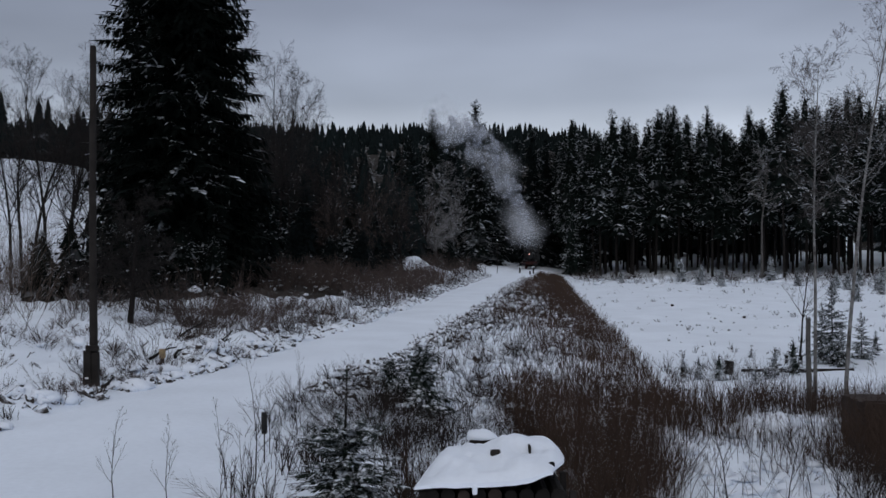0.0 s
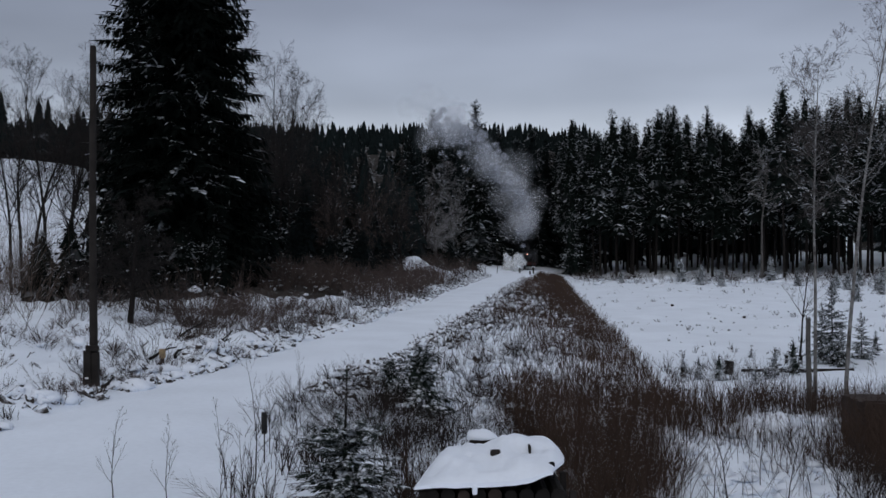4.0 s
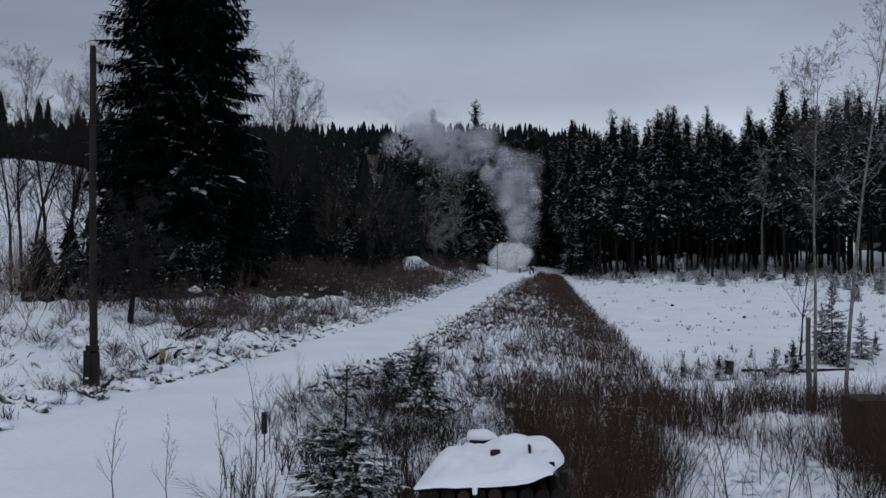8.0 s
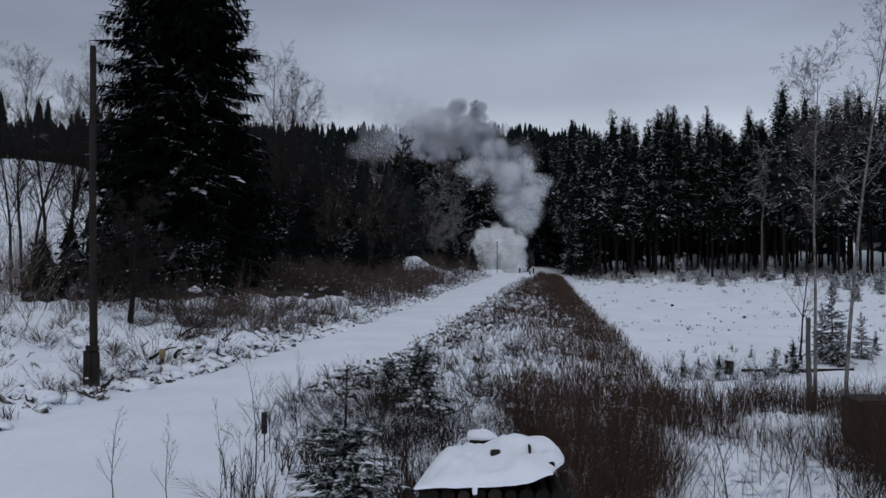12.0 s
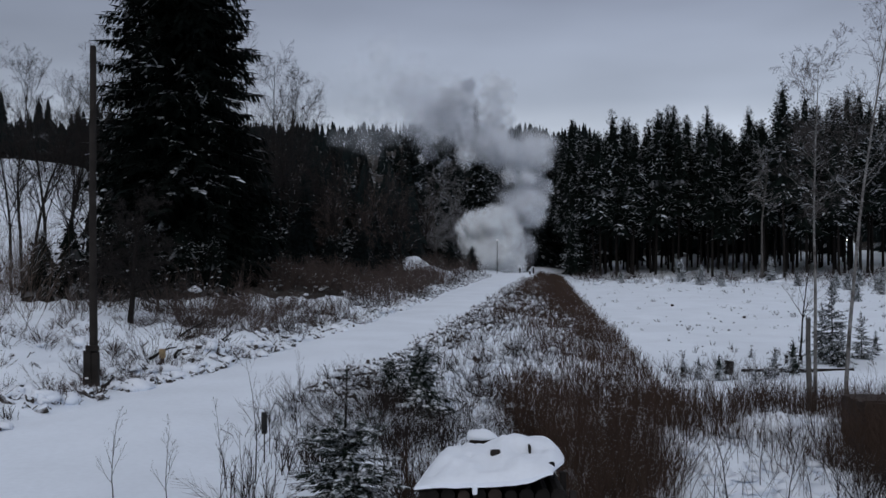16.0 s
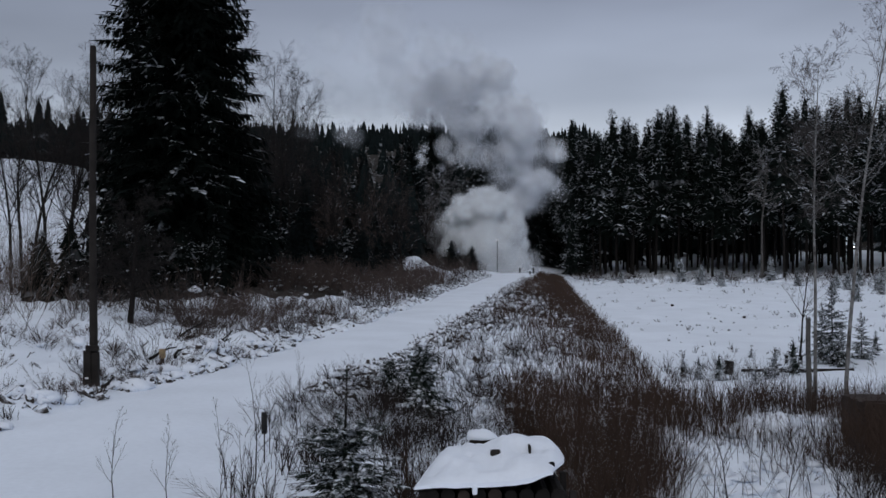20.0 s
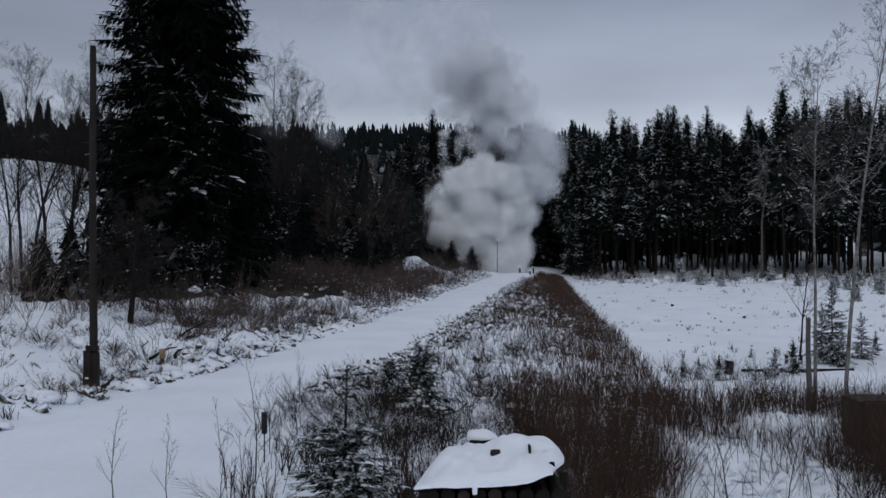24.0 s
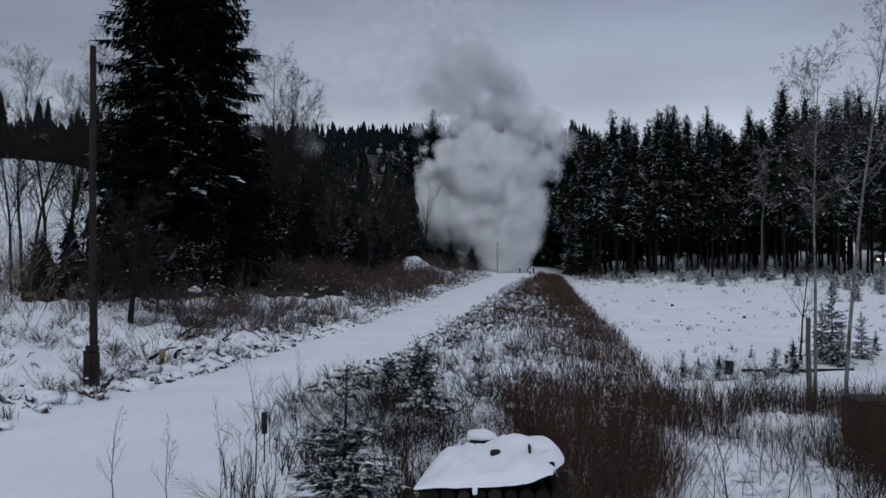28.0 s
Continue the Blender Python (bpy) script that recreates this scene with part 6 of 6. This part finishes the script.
def motions():
    rng = random.Random(77)
    # the engine and its wheels
    times = [0, 3, 7, 9.5, 12, 16, 20, 24, 28]
    rows = []
    for t in times:
        y = engine_y(t)
        x = float(line_x(y))
        turn = -math.degrees(math.atan((float(line_x(y + 4)) - float(line_x(y - 4))) / 8))
        rows.append((t, pose(x, y, ground_z(x, y) + 0.04, 0, 0, turn)))
    walk(ENGINE, rows)
    for w, s, wy, r in ENGINE_WHEELS:
        rows, steps = [], 60
        for k in range(steps + 1):
            t = 28.0 * k / steps
            rows.append((t, pose(s, wy, r + 0.08, math.degrees((160 - engine_y(t)) / r))))
        walk(w, rows)
    # two cars down the forest road
    for c, lag in ((CAR_1, 0.0), (CAR_2, 16.5)):
        rows = []
        for t in np.arange(0, 28.01, 2.0):
            y = float(np.interp(t - lag, (-17, 0, 14.5, 19.5, 21, 23.5, 25, 27, 28), (440, 341, 250, 215, 205, 190, 179, 170, 165)))
            x = float(np.interp(y, ROAD_Y, ROAD_X))
            turn = -math.degrees(math.atan((float(np.interp(y + 3, ROAD_Y, ROAD_X)) - float(np.interp(y - 3, ROAD_Y, ROAD_X))) / 6))
            rows.append((float(t), pose(x, y, ground_z(x, y) + 0.07, 0, 0, turn)))
        walk(c, rows)
    # grey smoke: clumps that leave the chimney one after another
    def turning(places):
        spin = [rng.uniform(-5, 5) for _ in range(3)]
        return [(t, pose(x, y, z, spin[0] * t, spin[1] * t, spin[2] * t)) for t, x, y, z in places]

    def inside():
        """A random point of a ball."""
        while True:
            q = [rng.uniform(-1, 1) for _ in range(3)]
            if q[0] ** 2 + q[1] ** 2 + q[2] ** 2 < 1:
                return q

    def puff(meshes, k, owner, places):
        ob = tagged(part("puff", rng.choice(meshes), None, owner), kind="stuff")
        ob.scale = (k * rng.uniform(0.9, 1.1), k, k * rng.uniform(0.85, 1.1))
        walk(ob, turning(places))

    born = -7.6
    while born < 27.0:
        wide = float(np.interp(born, (-8, 2, 6, 12, 18), (1.0, 1.0, 1.25, 1.6, 1.9)))
        puff(SMOKE_MESH if rng.random() < float(np.interp(born, (3, 10), (1.0, 0.0))) else FADE_MESH if rng.random() < float(np.interp(born, (14, 22), (0.0, 0.3))) else PALE_MESH, rng.uniform(0.75, 1.6) * wide * (0.62 if born < 4 else 0.85 if born < 8 else 1.0), PLUME,
             smoke_rows(born, rng.uniform(6.5, 8.5), inside(), 50, 0.5))
        born += 0.06 if born < 6 else 0.085
    # thin veils round it, which stay longest
    for i in range(110):
        born = rng.uniform(-12, 22)
        puff(THIN_MESH, rng.uniform(2.0, 4.0), PLUME, smoke_rows(born, rng.uniform(7, 9), inside(), 0, rng.uniform(0.5, 1.0)))
    # white steam: clumps that well up from under the engine and swell into one cloud
    for i in range(300):
        first = -1 + 27 * (i / 300) ** 0.8
        wide = float(np.interp(first + 3, CLOUD_T, [r - l for l, r in zip(CLOUD_LEFT, CLOUD_RIGHT)]))
        k = min(rng.uniform(0.15, 0.27) * wide, rng.uniform(1.9, 3.7))
        q = inside()
        places = []
        for t in sorted({0.0, 28.0, *np.clip([first, first + 0.8, first + 1.6, first + 2.4, first + 3.2, *range(2, 28, 3)], 0, 28)}):
            x, z, half = cloud_at(t, q)
            room = max(0.0, half - 0.75 * k) / max(half, 0.01)
            x, z = 9.6 + (x - 9.6) * (0.55 + 0.45 * room), z * (1 - 0.5 * k / max(z, 2.0)) if z > 2 else z * 0.8
            y = engine_y(t) - 5 + q[2] * half * 0.6
            f = float(ease((t - first) / 3.2))
            x, z = 9.9 + (x - 9.9) * f, -k - 1.6 + (z + k + 1.6) * f
            x, z = afar(x, z, y)
            places.append((t, x - 10, y - 136, z))
        puff(STEAM_MESH, k, CLOUD, places)


motions()
